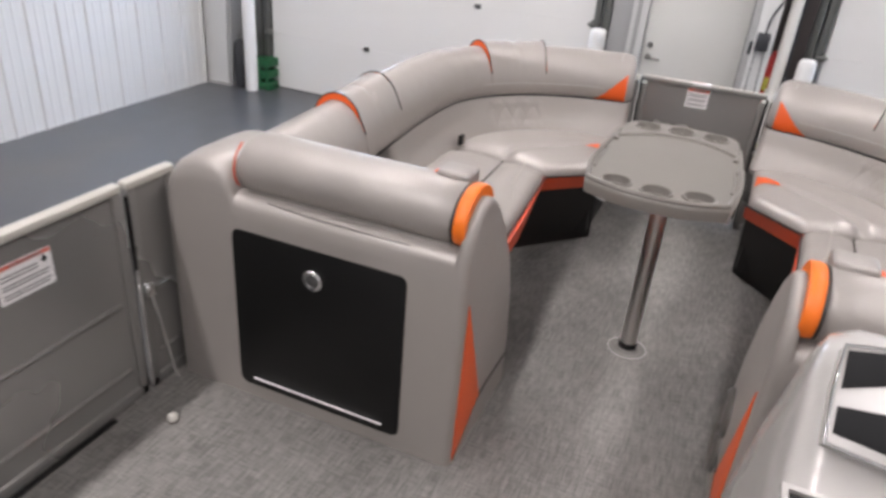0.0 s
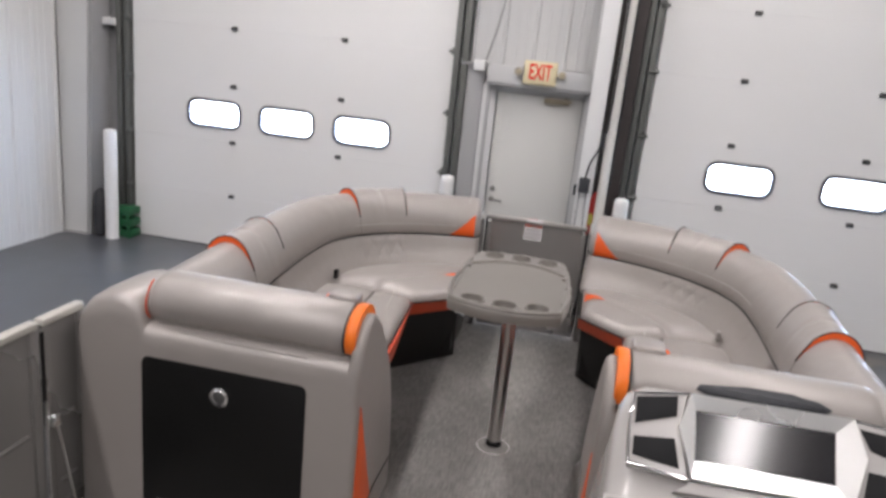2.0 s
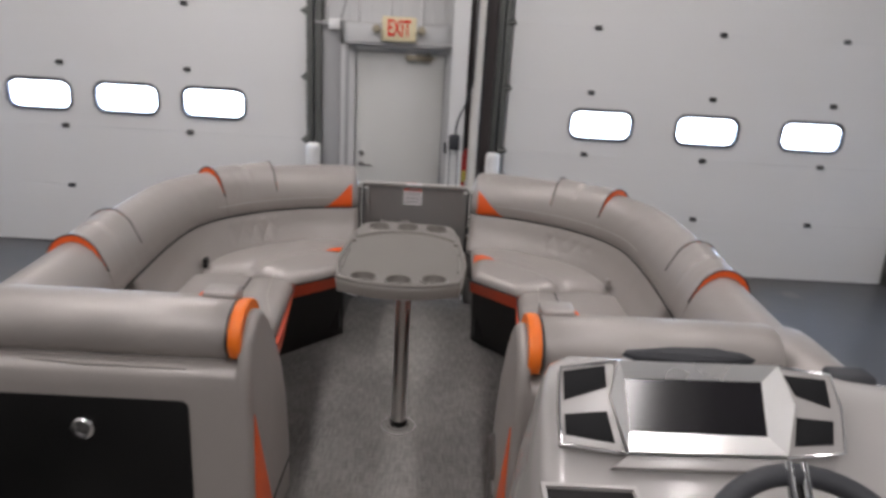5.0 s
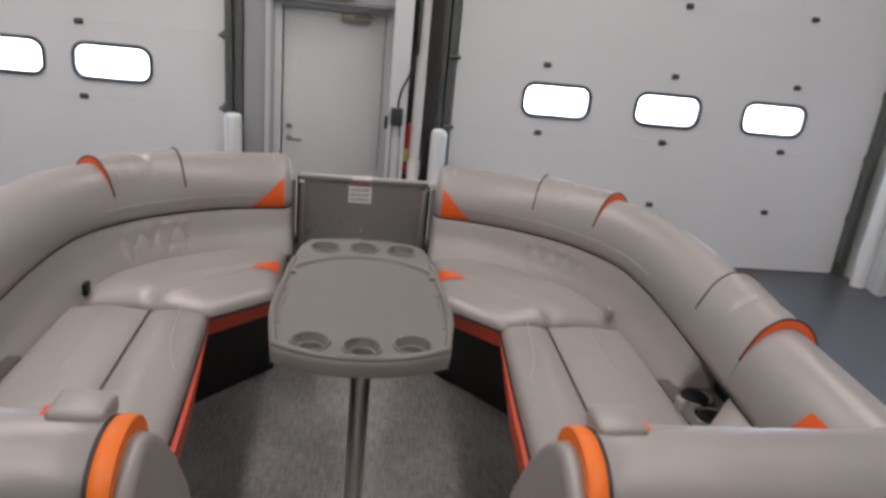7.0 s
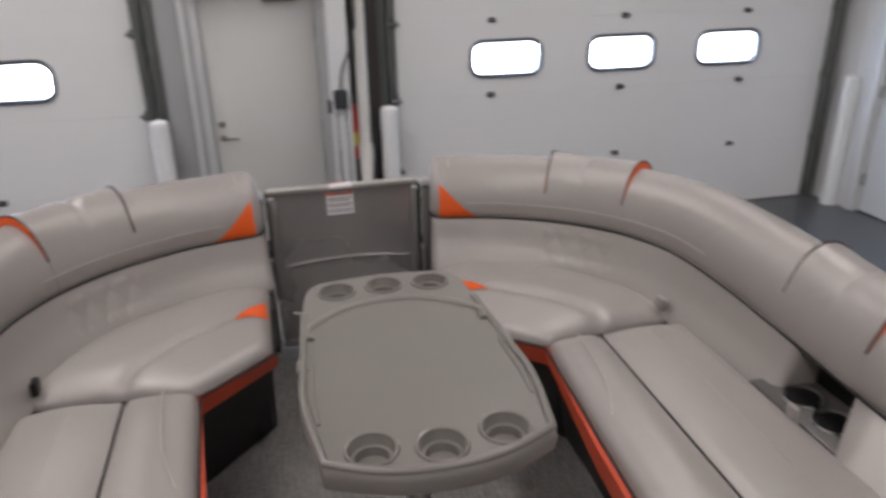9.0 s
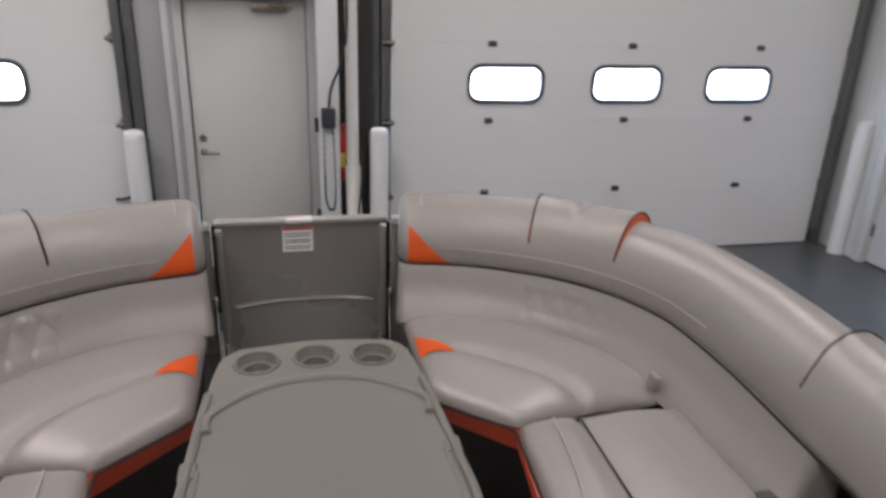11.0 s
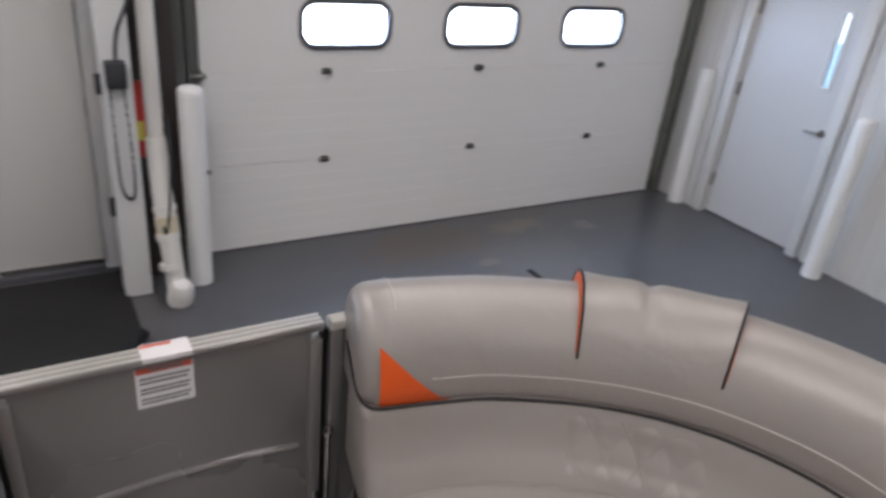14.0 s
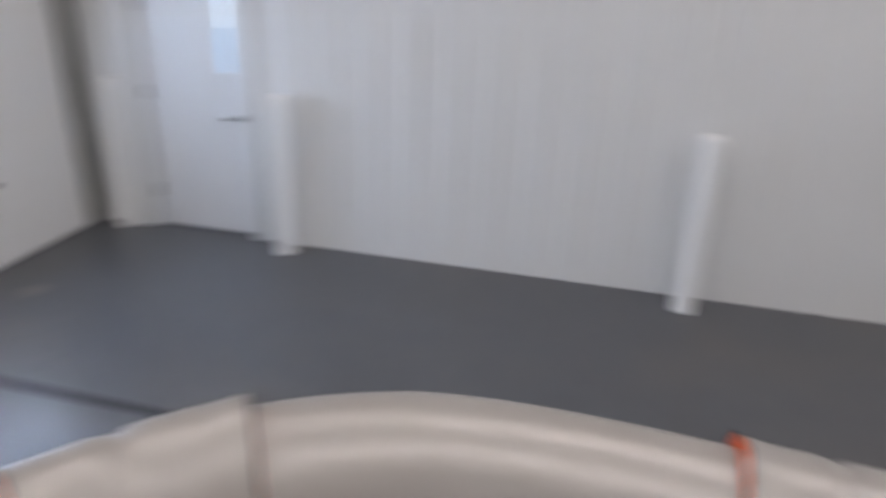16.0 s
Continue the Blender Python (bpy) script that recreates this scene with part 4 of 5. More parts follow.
def cushion(side, front, back, z0=0.378, z1=SEAT_TOP, r_front=0.05, r_back=0.02, r_end=0.03, bulge=0.012, fall=0.030, crease=0.0):
    """A padded slab between a front line and a back line, rounded on all edges."""
    k = len(front)
    f3, b3 = [Vector((*p, 0)) for p in front], [Vector((*p, 0)) for p in back]
    total = sum((a - b).length for a, b in zip(f3, f3[1:]))
    rings, run = [], 0.0
    cols = 26 if crease else 9
    for i in range(k):
        if i:
            run += (f3[i] - f3[i - 1]).length
        d = min(run, total - run)
        e = 1 - math.sqrt(max(0, 1 - (1 - d / r_end) ** 2)) if d < r_end else 0.0
        top = z1 - fall * e
        w = (b3[i] - f3[i])
        wl = w.length
        w = w / wl
        ring = [f3[i] + w * (0.012 + 0.01 * e) + Vector((0, 0, z0))]
        for a in (0, 20, 45, 70, 90):
            ring.append(f3[i] + w * (r_front * (1 - math.cos(radians(a))) - 0.010 * (1 - e)) + Vector((0, 0, z0 + 0.012 + (top - z0 - 0.012) * math.sin(radians(a)))))
        for j in range(1, cols):
            q = j / cols
            ring.append(f3[i] + w * (r_front + (wl - r_front - r_back) * q) + Vector((0, 0, top + bulge * math.sin(math.pi * q) * (1 - e) - (0.013 * math.exp(-((q - crease) / 0.045) ** 2) * min(1, max(0, run / total - 0.16) / 0.12) if crease else 0))))
        for a in (90, 45, 0):
            ring.append(b3[i] - w * r_back * (1 - math.cos(radians(a))) + Vector((0, 0, z0 + 0.012 + (top - z0 - 0.012) * math.sin(radians(a)))))
        ring.append(b3[i] - w * 0.01 + Vector((0, 0, z0)))
        rings.append([Vector((side * p.x, p.y, p.z)) for p in ring])
    return loft(rings)


def line(a, b, n, ends=0.03):
    """Even points from a to b, with more of them near the ends."""
    a, b = Vector(a), Vector(b)
    le = (b - a).length
    ts = sorted({round(i / n, 5) for i in range(n + 1)} | {round(f * ends / le, 5) for f in (0.05, 0.2, 0.5)} | {round(1 - f * ends / le, 5) for f in (0.05, 0.2, 0.5)})
    return [tuple(a.lerp(b, t)) for t in ts]


def lounge(side):
    tone = "port" if side < 0 else "starboard"
    th = aboard(thing("bow_lounge", "curved pearl-grey vinyl bow lounge with orange accents", "boat seat", (side * 0.8, 3.0, 0), group="bow lounges"))
    s_a, s_b, s_c, s_d = 0.403, 0.686, s_at(2.71), s_at(2.415)
    roll = part("backrest_roll", roll_mesh(side, -0.022, TOTAL, 0.0, 0.045, 0.05), VINYL, th)
    for s0, s1, cr in ((s_a, s_b, (s_a + s_b) / 2 - 0.02), (s_c, s_d, (s_c + s_d) / 2)):
        pad = part("headrest_pad", pad_mesh(side, s0, s1, cr), VINYL, th)
        for s, run in ((s0, -0.005), (s1, 0.004)):
            part("accent_strip", crescent(side, s, run), ORANGE, pad, "orange vinyl crescent")
            sec = pad_section(0.0225)[2:11]
            part("piping", tube(spline([spot(side, s, u, z) for u, z in sec], 4)[4:], 0.0022 if s == s_c else 0.003, 8), PIPING, pad)
    # orange triangle by the gate
    tri = []
    for j in range(6):
        f = j / 5
        i = 0.25 + 3.35 * f
        lo = int(i)
        sec = roll_section(0.0018)
        u = sec[lo][0] + (sec[lo + 1][0] - sec[lo][0]) * (i - lo)
        z = sec[lo][1] + (sec[lo + 1][1] - sec[lo][1]) * (i - lo)
        tri.append([spot(side, 0.014, u, z), spot(side, 0.014 + 0.150 * (1 - f) + 0.002, u, z)])
    part("accent_triangle", loft(tri, caps=False, closed=False), ORANGE, roll, "orange vinyl triangle")
    tri = []
    for j in range(6):
        f = j / 5
        i = 1 + 3.0 * f
        lo = int(i)
        sec = roll_section(0.0015)
        u = sec[lo][0] + (sec[lo + 1][0] - sec[lo][0]) * (i - lo)
        z = sec[lo][1] + (sec[lo + 1][1] - sec[lo][1]) * (i - lo)
        tri.append([spot(side, s_at(2.15) + 0.05 * f, u, z), spot(side, s_at(2.0), u, z)])
    part("accent_triangle", loft(tri, caps=False, closed=False), ORANGE, roll, "orange vinyl triangle")
    part("piping", tube([spot(side, s, -0.0135, 0.5775) for s in [TOTAL * i / 90 for i in range(1, 88)]], 0.0036, 8), PIPING, th, "black piping under the roll")
    part("piping", tube(spline([spot(side, 0.04, -0.0135, 0.5775), spot(side, 0.004, -0.010, 0.579), spot(side, -0.017, 0.008, 0.588), spot(side, -0.023, 0.045, 0.602), spot(side, -0.023, 0.09, 0.622), spot(side, -0.023, 0.14, 0.640)], 4), 0.0036, 8), PIPING, roll)
    part("stitching", tube([spot(side, 0.115 + (0.62 if side < 0 else 0.95) * i / 40, -0.0095, 0.632) for i in range(41)], 0.0016, 6), THREAD, roll)
    part("stitching", seam_on_roll(side, 0.05, 0.001, 5, 9, 0.0018), THREAD, roll)
    s_gap0, s_gap1 = s_at(2.60), s_at(2.38)
    bk = part("back_cushion", back_mesh(side, -0.020, s_gap0), VINYL, th)
    ramp = []
    for i in range(13):
        f = i / 12
        top, low = s_at(2.42) + f * (s_at(1.93) - s_at(2.42)), s_at(2.29) + f * (s_at(1.93) - s_at(2.29))
        soft = 0.012 if i in (0, 12) else 0.0
        ramp.append([spot(side, top, 0.06, 0.572), spot(side, top, -0.008 + soft, 0.572 - soft), spot(side, (top + low) / 2, -0.085 + soft, 0.502 - soft), spot(side, low, -0.155 + soft, 0.432 - drop_at(low) - 0.06), spot(side, low, -0.155, 0.30), spot(side, low, 0.06, 0.30)])
    part("back_cushion", loft(ramp), VINYL, th)
    q0, q1 = 0.385, 0.735

    def face_u(z):
        """The face of the lower back at a height."""
        pts = [(0.43, -0.085), (0.47, -0.055), (0.52, -0.032), (0.555, -0.023), (0.573, -0.015)]
        for (za, ua), (zb, ub) in zip(pts, pts[1:]):
            if z <= zb:
                return ua + (ub - ua) * (z - za) / (zb - za)
        return pts[-1][1]
    rows = []
    for i in range(97):
        fs = i / 96
        row = []
        for j in range(25):
            z = 0.430 + 0.138 * j / 24
            pa, pb = fs * 4.5 + j / 20 + 0.15, fs * 4.5 - j / 20
            puff = abs(math.sin(math.pi * pa) * math.sin(math.pi * pb)) ** 0.5
            pull = math.sin(0.30 * i + 0.22 * j * side) * math.sin(0.17 * i - 0.35 * j)
            fade = min(1.0, min(i, 96 - i) / 12) * min(1.0, min(j, 24 - j) / 4)
            row.append(spot(side, q0 + (q1 - q0) * fs, face_u(z) + 0.002 - fade * (0.001 + (0.0062 if side < 0 else 0.0038) * puff + 0.0007 * pull), z))
        rows.append(row)
    quilt = part("quilting", loft(rows, caps=False, closed=False), VINYL, bk, "puffed diamond quilting stitched into the back", sharp=80)
    # the crossing rows of thread that pull the quilting in
    for m in range(-1, 7):
        for lean in (1, -1):
            pts = []
            for j in range(2, 23):
                fs = (m - 0.15 - j / 20) / 4.5 if lean > 0 else (m + j / 20) / 4.5
                if 0.05 < fs < 0.95:
                    z = 0.430 + 0.138 * j / 24
                    pts.append(spot(side, q0 + (q1 - q0) * fs, face_u(z) + 0.0004, z))
            if len(pts) > 4:
                part("stitching", tube(pts, 0.0014, 5), VINYL_DARK, quilt)

    # seat cushions: corner piece by the gate and two long strips along the side
    fr = line(FRONT[0], FRONT[1], 14, 0.05)
    bl = []
    for i, p in enumerate(fr):
        f = (Vector(p) - Vector(FRONT[0])).length / (Vector(FRONT[1]) - Vector(FRONT[0])).length
        q, n = along(0.005 + f * 1.015)
        bl.append(((q - n * 0.075).x, (q - n * 0.075).y))
    part("seat_cushion", cushion(side, fr, bl, bulge=0.020, r_end=0.05, fall=0.042, crease=0.385), VINYL, th)
    def seat_spot(f, q):
        """A place on the corner cushion: f along its front, q from front to back."""
        a = Vector((*FRONT[0], 0)).lerp(Vector((*FRONT[1], 0)), f)
        c, n = along(0.005 + f * 1.015)
        p = a.lerp(c - n * 0.075, q)
        d = f * 0.28
        e = 1 - math.sqrt(max(0, 1 - (1 - d / 0.05) ** 2)) if d < 0.05 else 0.0
        return Vector((side * p.x, p.y, SEAT_TOP - 0.042 * e + 0.020 * math.sin(math.pi * q) * (1 - e) + 0.0024))
    tri = []
    for i in range(9):
        k = i / 8
        a, b = (0.015, 0.66 - 0.30 * k), (0.015 + 0.205 * k ** 1.5, 0.66 - 0.29 * k)
        tri.append([seat_spot(a[0] + (b[0] - a[0]) * j / 8, a[1] + (b[1] - a[1]) * j / 8) + Vector((0, 0.0002 * j, 0)) for j in range(9)])
    part("accent_triangle", loft(tri, caps=False, closed=False), ORANGE, th, "orange vinyl triangle on the seat")
    seam = 0.672 if side < 0 else 0.650
    mid = [(seam - 0.002, 3.005), (seam - 0.021, 1.95)]
    fr = line(FRONT[1], FRONT[2], 6)[:-3] + line(FRONT[2], FRONT[3], 6)[3:]
    fr = [(x, min(y, 3.012)) for x, y in fr]
    mids = [(mid[0][0] + (mid[1][0] - mid[0][0]) * (3.005 - y) / 1.055 + 0.003, y) for x, y in fr]
    part("seat_cushion", cushion(side, fr, mids, r_back=0.010, bulge=0.010), VINYL, th)
    fo = line((seam + 0.004, 3.0), (seam - 0.015, 1.95), 12)
    part("seat_cushion", cushion(side, fo, [(0.93, y) for x, y in fo], z1=SEAT_TOP - 0.003, r_front=0.012, bulge=0.012), VINYL, th)
    part("piping", tube([(side * (seam + 0.002 - 0.019 * i / 10), 2.99 - 1.0 * i / 10, SEAT_TOP - 0.006) for i in range(11)], 0.0027, 8), PIPING, th)
    part("stitching", tube(spline([(side * 0.575, 2.98, SEAT_TOP + 0.012), (side * 0.55, 2.75, SEAT_TOP + 0.010), (side * 0.515, 2.62, SEAT_TOP + 0.004), (side * 0.485, 2.56, SEAT_TOP - 0.025)]), 0.002, 6), THREAD, th)
    part("stitching", tube([(side * (0.80 - 0.01 * i / 10), 2.95 - 0.9 * i / 10, SEAT_TOP + 0.0085) for i in range(11)], 0.0013, 6), VINYL, th)
    # orange band and dark base
    band = [[], []]
    ring_b, ring_k = [], []
    for (fx_, fy_), (bx_, by_), out, gb in zip(FRONT, FLOOR_LINE, (0.0, 0.002, 0.016, 0.018), (0.22, 0.18, 0.02, 0.02)):
        g = 0.22
        ox, oy = fx_ + (bx_ - fx_) * gb - out, fy_ + (by_ - fy_) * gb
        mx, my = fx_ + (bx_ - fx_) * g, fy_ + (by_ - fy_) * g
        ring_b.append([(side * (fx_ - 0.012 - out), fy_ - 0.004, 0.382), (side * (ox - 0.012), oy - 0.004, 0.318), (side * (mx + 0.08), my + 0.02, 0.318), (side * (fx_ + 0.1), fy_ + 0.02, 0.385)])
        ring_k.append([(side * (mx + 0.004), my + 0.004, 0.316), (side * bx_, by_, 0.0), (side * (bx_ + 0.25), by_ + 0.10, 0.0), (side * (mx + 0.25), my + 0.10, 0.316)])
    part("orange_band", loft(ring_b), ORANGE_SHADED, th, "orange band under the cushion, darkened as in shade")
    base = part("seat_base", loft(ring_k), BLACK_BASE, th, "black moulded base")
    part("piping", tube([(side * (p[0] - 0.012), p[1] - 0.004, 0.384) for p in FRONT], 0.004, 8), PIPING, th)
    part("base_knob", lathe([(0.010, 0), (0.012, 0.008), (0.006, 0.014)], Matrix.Translation((side * 0.452, 3.165, 0.285)) @ pose(0, 0, 0, 60, 0, -35 * side), 12), CHROME, base)
    part("side_skirt", box((side * 0.33 if side > 0 else -0.45, 3.30, 0.05), (0.45 if side > 0 else -0.33, 3.70, 0.38), 0.01), BLACK_BASE, th)
    part("backing", loft([[spot(side, s, 0.06, 0.40), spot(side, s, 0.205, 0.40 - drop_at(s)), spot(side, s, 0.205, 0.0 - drop_at(s)), spot(side, s, 0.06, 0.0 - drop_at(s))] for s in [0.02 + (TOTAL - 0.04) * i / 40 for i in range(41)]]), BLACK_BASE, th)
    # belt clip beside the back
    part("grab_clip", box((side * 0.905 - 0.009, 3.075, SEAT_TOP - 0.01), (side * 0.905 + 0.009, 3.115, SEAT_TOP + 0.034), 0.005), BLACK if side < 0 else VINYL_DARK, th)
    # drink tray set into the side
    tray = aboard(thing("drink_holder_tray", "grey moulded tray with two steel-lined drink holders", "cup holder", (side * 0.99, 2.55, SEAT_TOP - 0.03), group="drink trays"))
    bm = box((side * 1.01 - 0.085, 2.24, SEAT_TOP - 0.04), (side * 1.01 + 0.085, 2.66, SEAT_TOP - 0.008), 0.010)
    part("tray", bm, TRAY, tray)
    # black panel stands in for the shade deep in the recess
    part("recess_shade_panel", box((side * 1.095 - 0.01, 2.26, SEAT_TOP - 0.03), (side * 1.095 + 0.01, 2.70, 0.545)), BLACK, tray)
    for cy in (2.415, 2.528):
        hold = part("drink_holder", lathe([(0.047, 0.0), (0.052, 0.006), (0.050, 0.012), (0.042, 0.008), (0.040, -0.01)], pose(side * 1.0, cy + 0.012, SEAT_TOP - 0.010), 24, True), CHROME, tray, "chrome drink holder rim")
        part("liner", lathe([(0.039, 0.0), (0.039, 0.011)], pose(side * 1.0, cy + 0.012, SEAT_TOP - 0.012), 20), BLACK, hold)
    part("grab_clip", box((side * 0.918 - 0.008, 2.455, SEAT_TOP - 0.012), (side * 0.918 + 0.008, 2.49, SEAT_TOP + 0.030), 0.005), VINYL_DARK, tray)
    return th


lounge(-1)
lounge(1)
FORESHORTEN = Matrix.Translation((0, 3.23, 0)) @ Matrix.Diagonal((1, 0.957, 1, 1)) @ Matrix.Translation((0, -3.23, 0))
for ob, _ in boat_things[1:]:
    for child in ob.children_recursive:
        child.data.transform(FORESHORTEN)


# ---- end cabinets with transverse roll ----
FACE = 1.652
PANEL_SHAPE = [(FACE, 0.0), (FACE, 0.2), (FACE, 0.45), (FACE, 0.60), (1.656, 0.648), (1.667, 0.695), (1.69, 0.737), (1.725, 0.766), (1.765, 0.776), (1.81, 0.762), (1.87, 0.715), (1.94, 0.632), (2.02, 0.50), (2.075, 0.36), (2.115, 0.16), (2.12, 0.0)]
BODY_SHAPE = [(FACE, 0.0), (FACE, 0.2), (FACE, 0.45), (FACE, 0.592), (1.655, 0.624), (1.664, 0.643), (1.685, 0.654), (1.72, 0.657), (1.76, 0.657), (1.80, 0.657), (1.86, 0.657), (1.925, 0.652), (1.96, 0.61), (1.965, 0.4), (1.965, 0.2), (1.965, 0.0)]


def eased(shape, inset, rise=0.0):
    """A section drawn in at its front, top and back, with its top raised."""
    out = []
    for i, (y, z) in enumerate(shape):
        lift = rise * (0.9 if i == 3 else 1.0 if 4 <= i <= 11 else 0.8 if i == 12 else 0.0)
        if i < 5:
            out.append((y + inset, z + lift))
        elif i < 12:
            out.append((y + inset * (8 - i) / 4, z + lift - inset))
        else:
            out.append((y - inset, z + lift))
    return out


def end_cabinet(side):
    th = aboard(thing("seat_end_cabinet", "pearl-grey vinyl seat-end cabinet with padded roll and orange trim", "boat cabinet", (side * 0.8, 1.8, 0), group="seat-end cabinets"), 0.058)
    x_in, x_out = 0.335, 1.255
    rings = []
    r = 0.022
    for f in (0.0, 0.08, 0.25, 0.5, 0.75, 1.0):
        rings.append((x_in + r * f, eased(PANEL_SHAPE, r * (1 - math.sqrt(max(0.0, 1 - (1 - f) ** 2))))))
    rings += [(x_in + 0.028, PANEL_SHAPE), (x_in + 0.034, PANEL_SHAPE[:5] + eased(PANEL_SHAPE, 0.005)[5:]), (x_in + 0.040, BODY_SHAPE)]
    for x, rise in ((0.60, 0.0), (0.80, 0.0), (1.00, 0.0), (1.020, 0.004), (1.028, 0.035), (1.036, 0.058), (1.052, 0.076), (1.085, 0.088), (1.13, 0.091), (1.175, 0.080), (1.21, 0.055), (1.232, 0.025)):
        rings.append((x, eased(BODY_SHAPE, 0.0, rise)))
    rings += [(1.246, eased(BODY_SHAPE, 0.006, -0.005)), (x_out, eased(BODY_SHAPE, 0.018, -0.03))]
    part("cabinet_body", loft([[(side * x, y, z) for y, z in shape] for x, shape in rings]), VINYL, th, sharp=50)
    pipe = [(1.775 + 0.099 * math.cos(radians(a)), 0.718 + 0.083 * math.sin(radians(a))) for a in range(125, 216, 10)]
    if side < 0:
        part("piping", tube([(side * 1.025, y, z) for y, z in pipe], 0.003, 8), ORANGE_SHADED, th, "orange piping beside the roll")
    # transverse padded roll
    prof = []
    for i in range(22):
        a = 2 * math.pi * i / 22
        prof.append((1.775 + 0.098 * math.cos(a), 0.718 + 0.082 * math.sin(a)))
    rings = []
    for x, k in ((0.398, 0.93), (0.405, 0.98), (0.46, 1.0), (0.72, 1.0), (0.74, 0.992), (0.76, 1.0), (0.99, 1.0), (1.012, 0.98), (1.02, 0.93)):
        rings.append([(side * x, 1.775 + (y - 1.775) * k, 0.718 + (z - 0.718) * k) for y, z in prof])
    part("padded_roll", loft(rings), VINYL, th)
    # strip of darker vinyl put in the gap under the roll as its shade
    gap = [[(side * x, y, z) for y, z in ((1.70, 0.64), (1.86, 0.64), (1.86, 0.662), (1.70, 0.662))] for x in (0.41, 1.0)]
    part("roll_gap_shade", loft(gap), VINYL_DARK, th)
    part("slot_lip", tube([(side * 0.50, 1.668, 0.648), (side * 0.75, 1.667, 0.648), (side * 0.92, 1.676, 0.652)], 0.003, 8), VINYL_DARK, th)
    # orange hoop between roll and end panel
    hoop = []
    for i in range(25):
        a = radians(-35 + 250 * i / 24)
        hoop.append((1.765 + 0.102 * math.cos(a), 0.720 + 0.079 * math.sin(a)))
    rings = [[(side * x, 1.765 + (y - 1.765) * k, 0.720 + (z - 0.720) * k) for y, z in hoop] for x, k in ((0.362, 0.97), (0.368, 1.0), (0.388, 1.0), (0.394, 0.97))]
    part("orange_hoop", loft(rings), ORANGE_LIT, th, "orange vinyl hoop in a highlight-lightened orange")
    # black ring stands in for the dark gap between roll and hoop
    rings = [[(side * x, 1.765 + (y - 1.765) * 0.985, 0.720 + (z - 0.720) * 0.985) for y, z in hoop] for x in (0.3942, 0.401)]
    part("piping", loft(rings), PIPING, th, "black ring for the shaded gap beside the hoop")
    # orange cloth hook with pull tab on the seat side
    part("grab_tab", box((min(side * 0.402, side * 0.492), 1.778, 0.772), (max(side * 0.402, side * 0.492), 1.856, 0.812), 0.010, 3), VINYL, th)
    tl = box((min(side * 0.398, side * 0.505), 1.768, 0.774), (max(side * 0.398, side * 0.505), 1.780, 0.795), 0.005)
    add_box(tl, (min(side * 0.490, side * 0.506), 1.770, 0.774), (max(side * 0.490, side * 0.506), 1.825, 0.799), 0.006, 2)
    part("tab_lining", tl, ORANGE, th, "orange lining of the tab")
    # orange wedge at the foot of the panel
    wedge = [(1.669, 0.02), (1.852, 0.118), (1.678, 0.52)]
    mw = Matrix(((0, 0, -side, side * (x_in + 0.001)), (1, 0, 0, 0), (0, 1, 0, 0), (0, 0, 0, 1)))
    part("orange_wedge", prism(wedge, mw, 0.0045, 0.002), ORANGE, th, "tapering orange inlay")
    part("foot_line", tube(spline([(side * (x_in - 0.001), 1.672, 0.016), (side * (x_in - 0.001), 1.76, 0.068), (side * (x_in - 0.001), 1.852, 0.112), (side * (x_in - 0.001), 1.95, 0.118), (side * (x_in - 0.001), 2.10, 0.112)]), 0.003, 8), PIPING, th)
    if side < 0:
        dr = part("cabinet_door", prism(rounded_rect(0.531, 0.517, 0.02), Matrix.Translation((-0.759, FACE - 0.003, 0.3055)) @ FACE_Y, 0.02, 0.005), BLACK, th, "black plastic cabinet door")
        lk = part("latch", lathe([(0.030, 0), (0.030, 0.008), (0.024, 0.012), (0.022, 0.006)], Matrix.Translation((-0.764, 1.648, 0.478)) @ pose(0, 0, 0, 90), 24), CHROME, dr, "round chrome latch")
        part("latch_centre", lathe([(0.020, 0), (0.019, 0.006), (0.008, 0.010)], Matrix.Translation((-0.764, 1.646, 0.478)) @ pose(0, 0, 0, 90), 16), HINGE, lk)
        part("sill_strip", box((-0.975, 1.643, 0.072), (-0.545, 1.650, 0.0765), 0.002), LABEL, dr, "thin white strip")
    return th


end_cabinet(-1)
end_cabinet(1)
sk = aboard(thing("cabinet_speaker", "chrome-ringed speaker in the inboard cabinet panel", "speaker", (0.33, 2.0, 0.1)), 0.058)
for z, r in ((0.215, 0.06), (0.095, 0.065)):
    mm = Matrix.Translation((0.336, 2.0, z)) @ pose(0, 0, 0, 0, -90, 0)
    rim = part("rim", lathe([(r + 0.012, 0), (r + 0.012, 0.008), (r, 0.018), (r - 0.008, 0.010)], mm, 28), AGED_STEEL, sk)
    part("cone", lathe([(r - 0.008, 0.0), (r - 0.010, 0.008), (0.02, 0.003), (0.018, 0.012)], mm, 24), BLACK, rim)

# ---- table ----
tb = aboard(thing("boat_table", "grey moulded pedestal table with six cup recesses", "table", (0, 2.58, 0)), 0.01)
TT, TZ = 0.715, 0.672
side_l = spline([(-0.198, 2.25, 0), (-0.222, 2.42, 0), (-0.216, 2.56, 0), (-0.205, 2.75, 0), (-0.188, 2.90, 0), (-0.15, 2.945, 0)], 6)
front = spline([(0.198, 2.25, 0), (0.10, 2.208, 0), (0, 2.196, 0), (-0.10, 2.208, 0), (-0.198, 2.25, 0)], 4)
rear = spline([(-0.15, 2.945, 0), (0, 2.962, 0), (0.15, 2.945, 0)], 5)
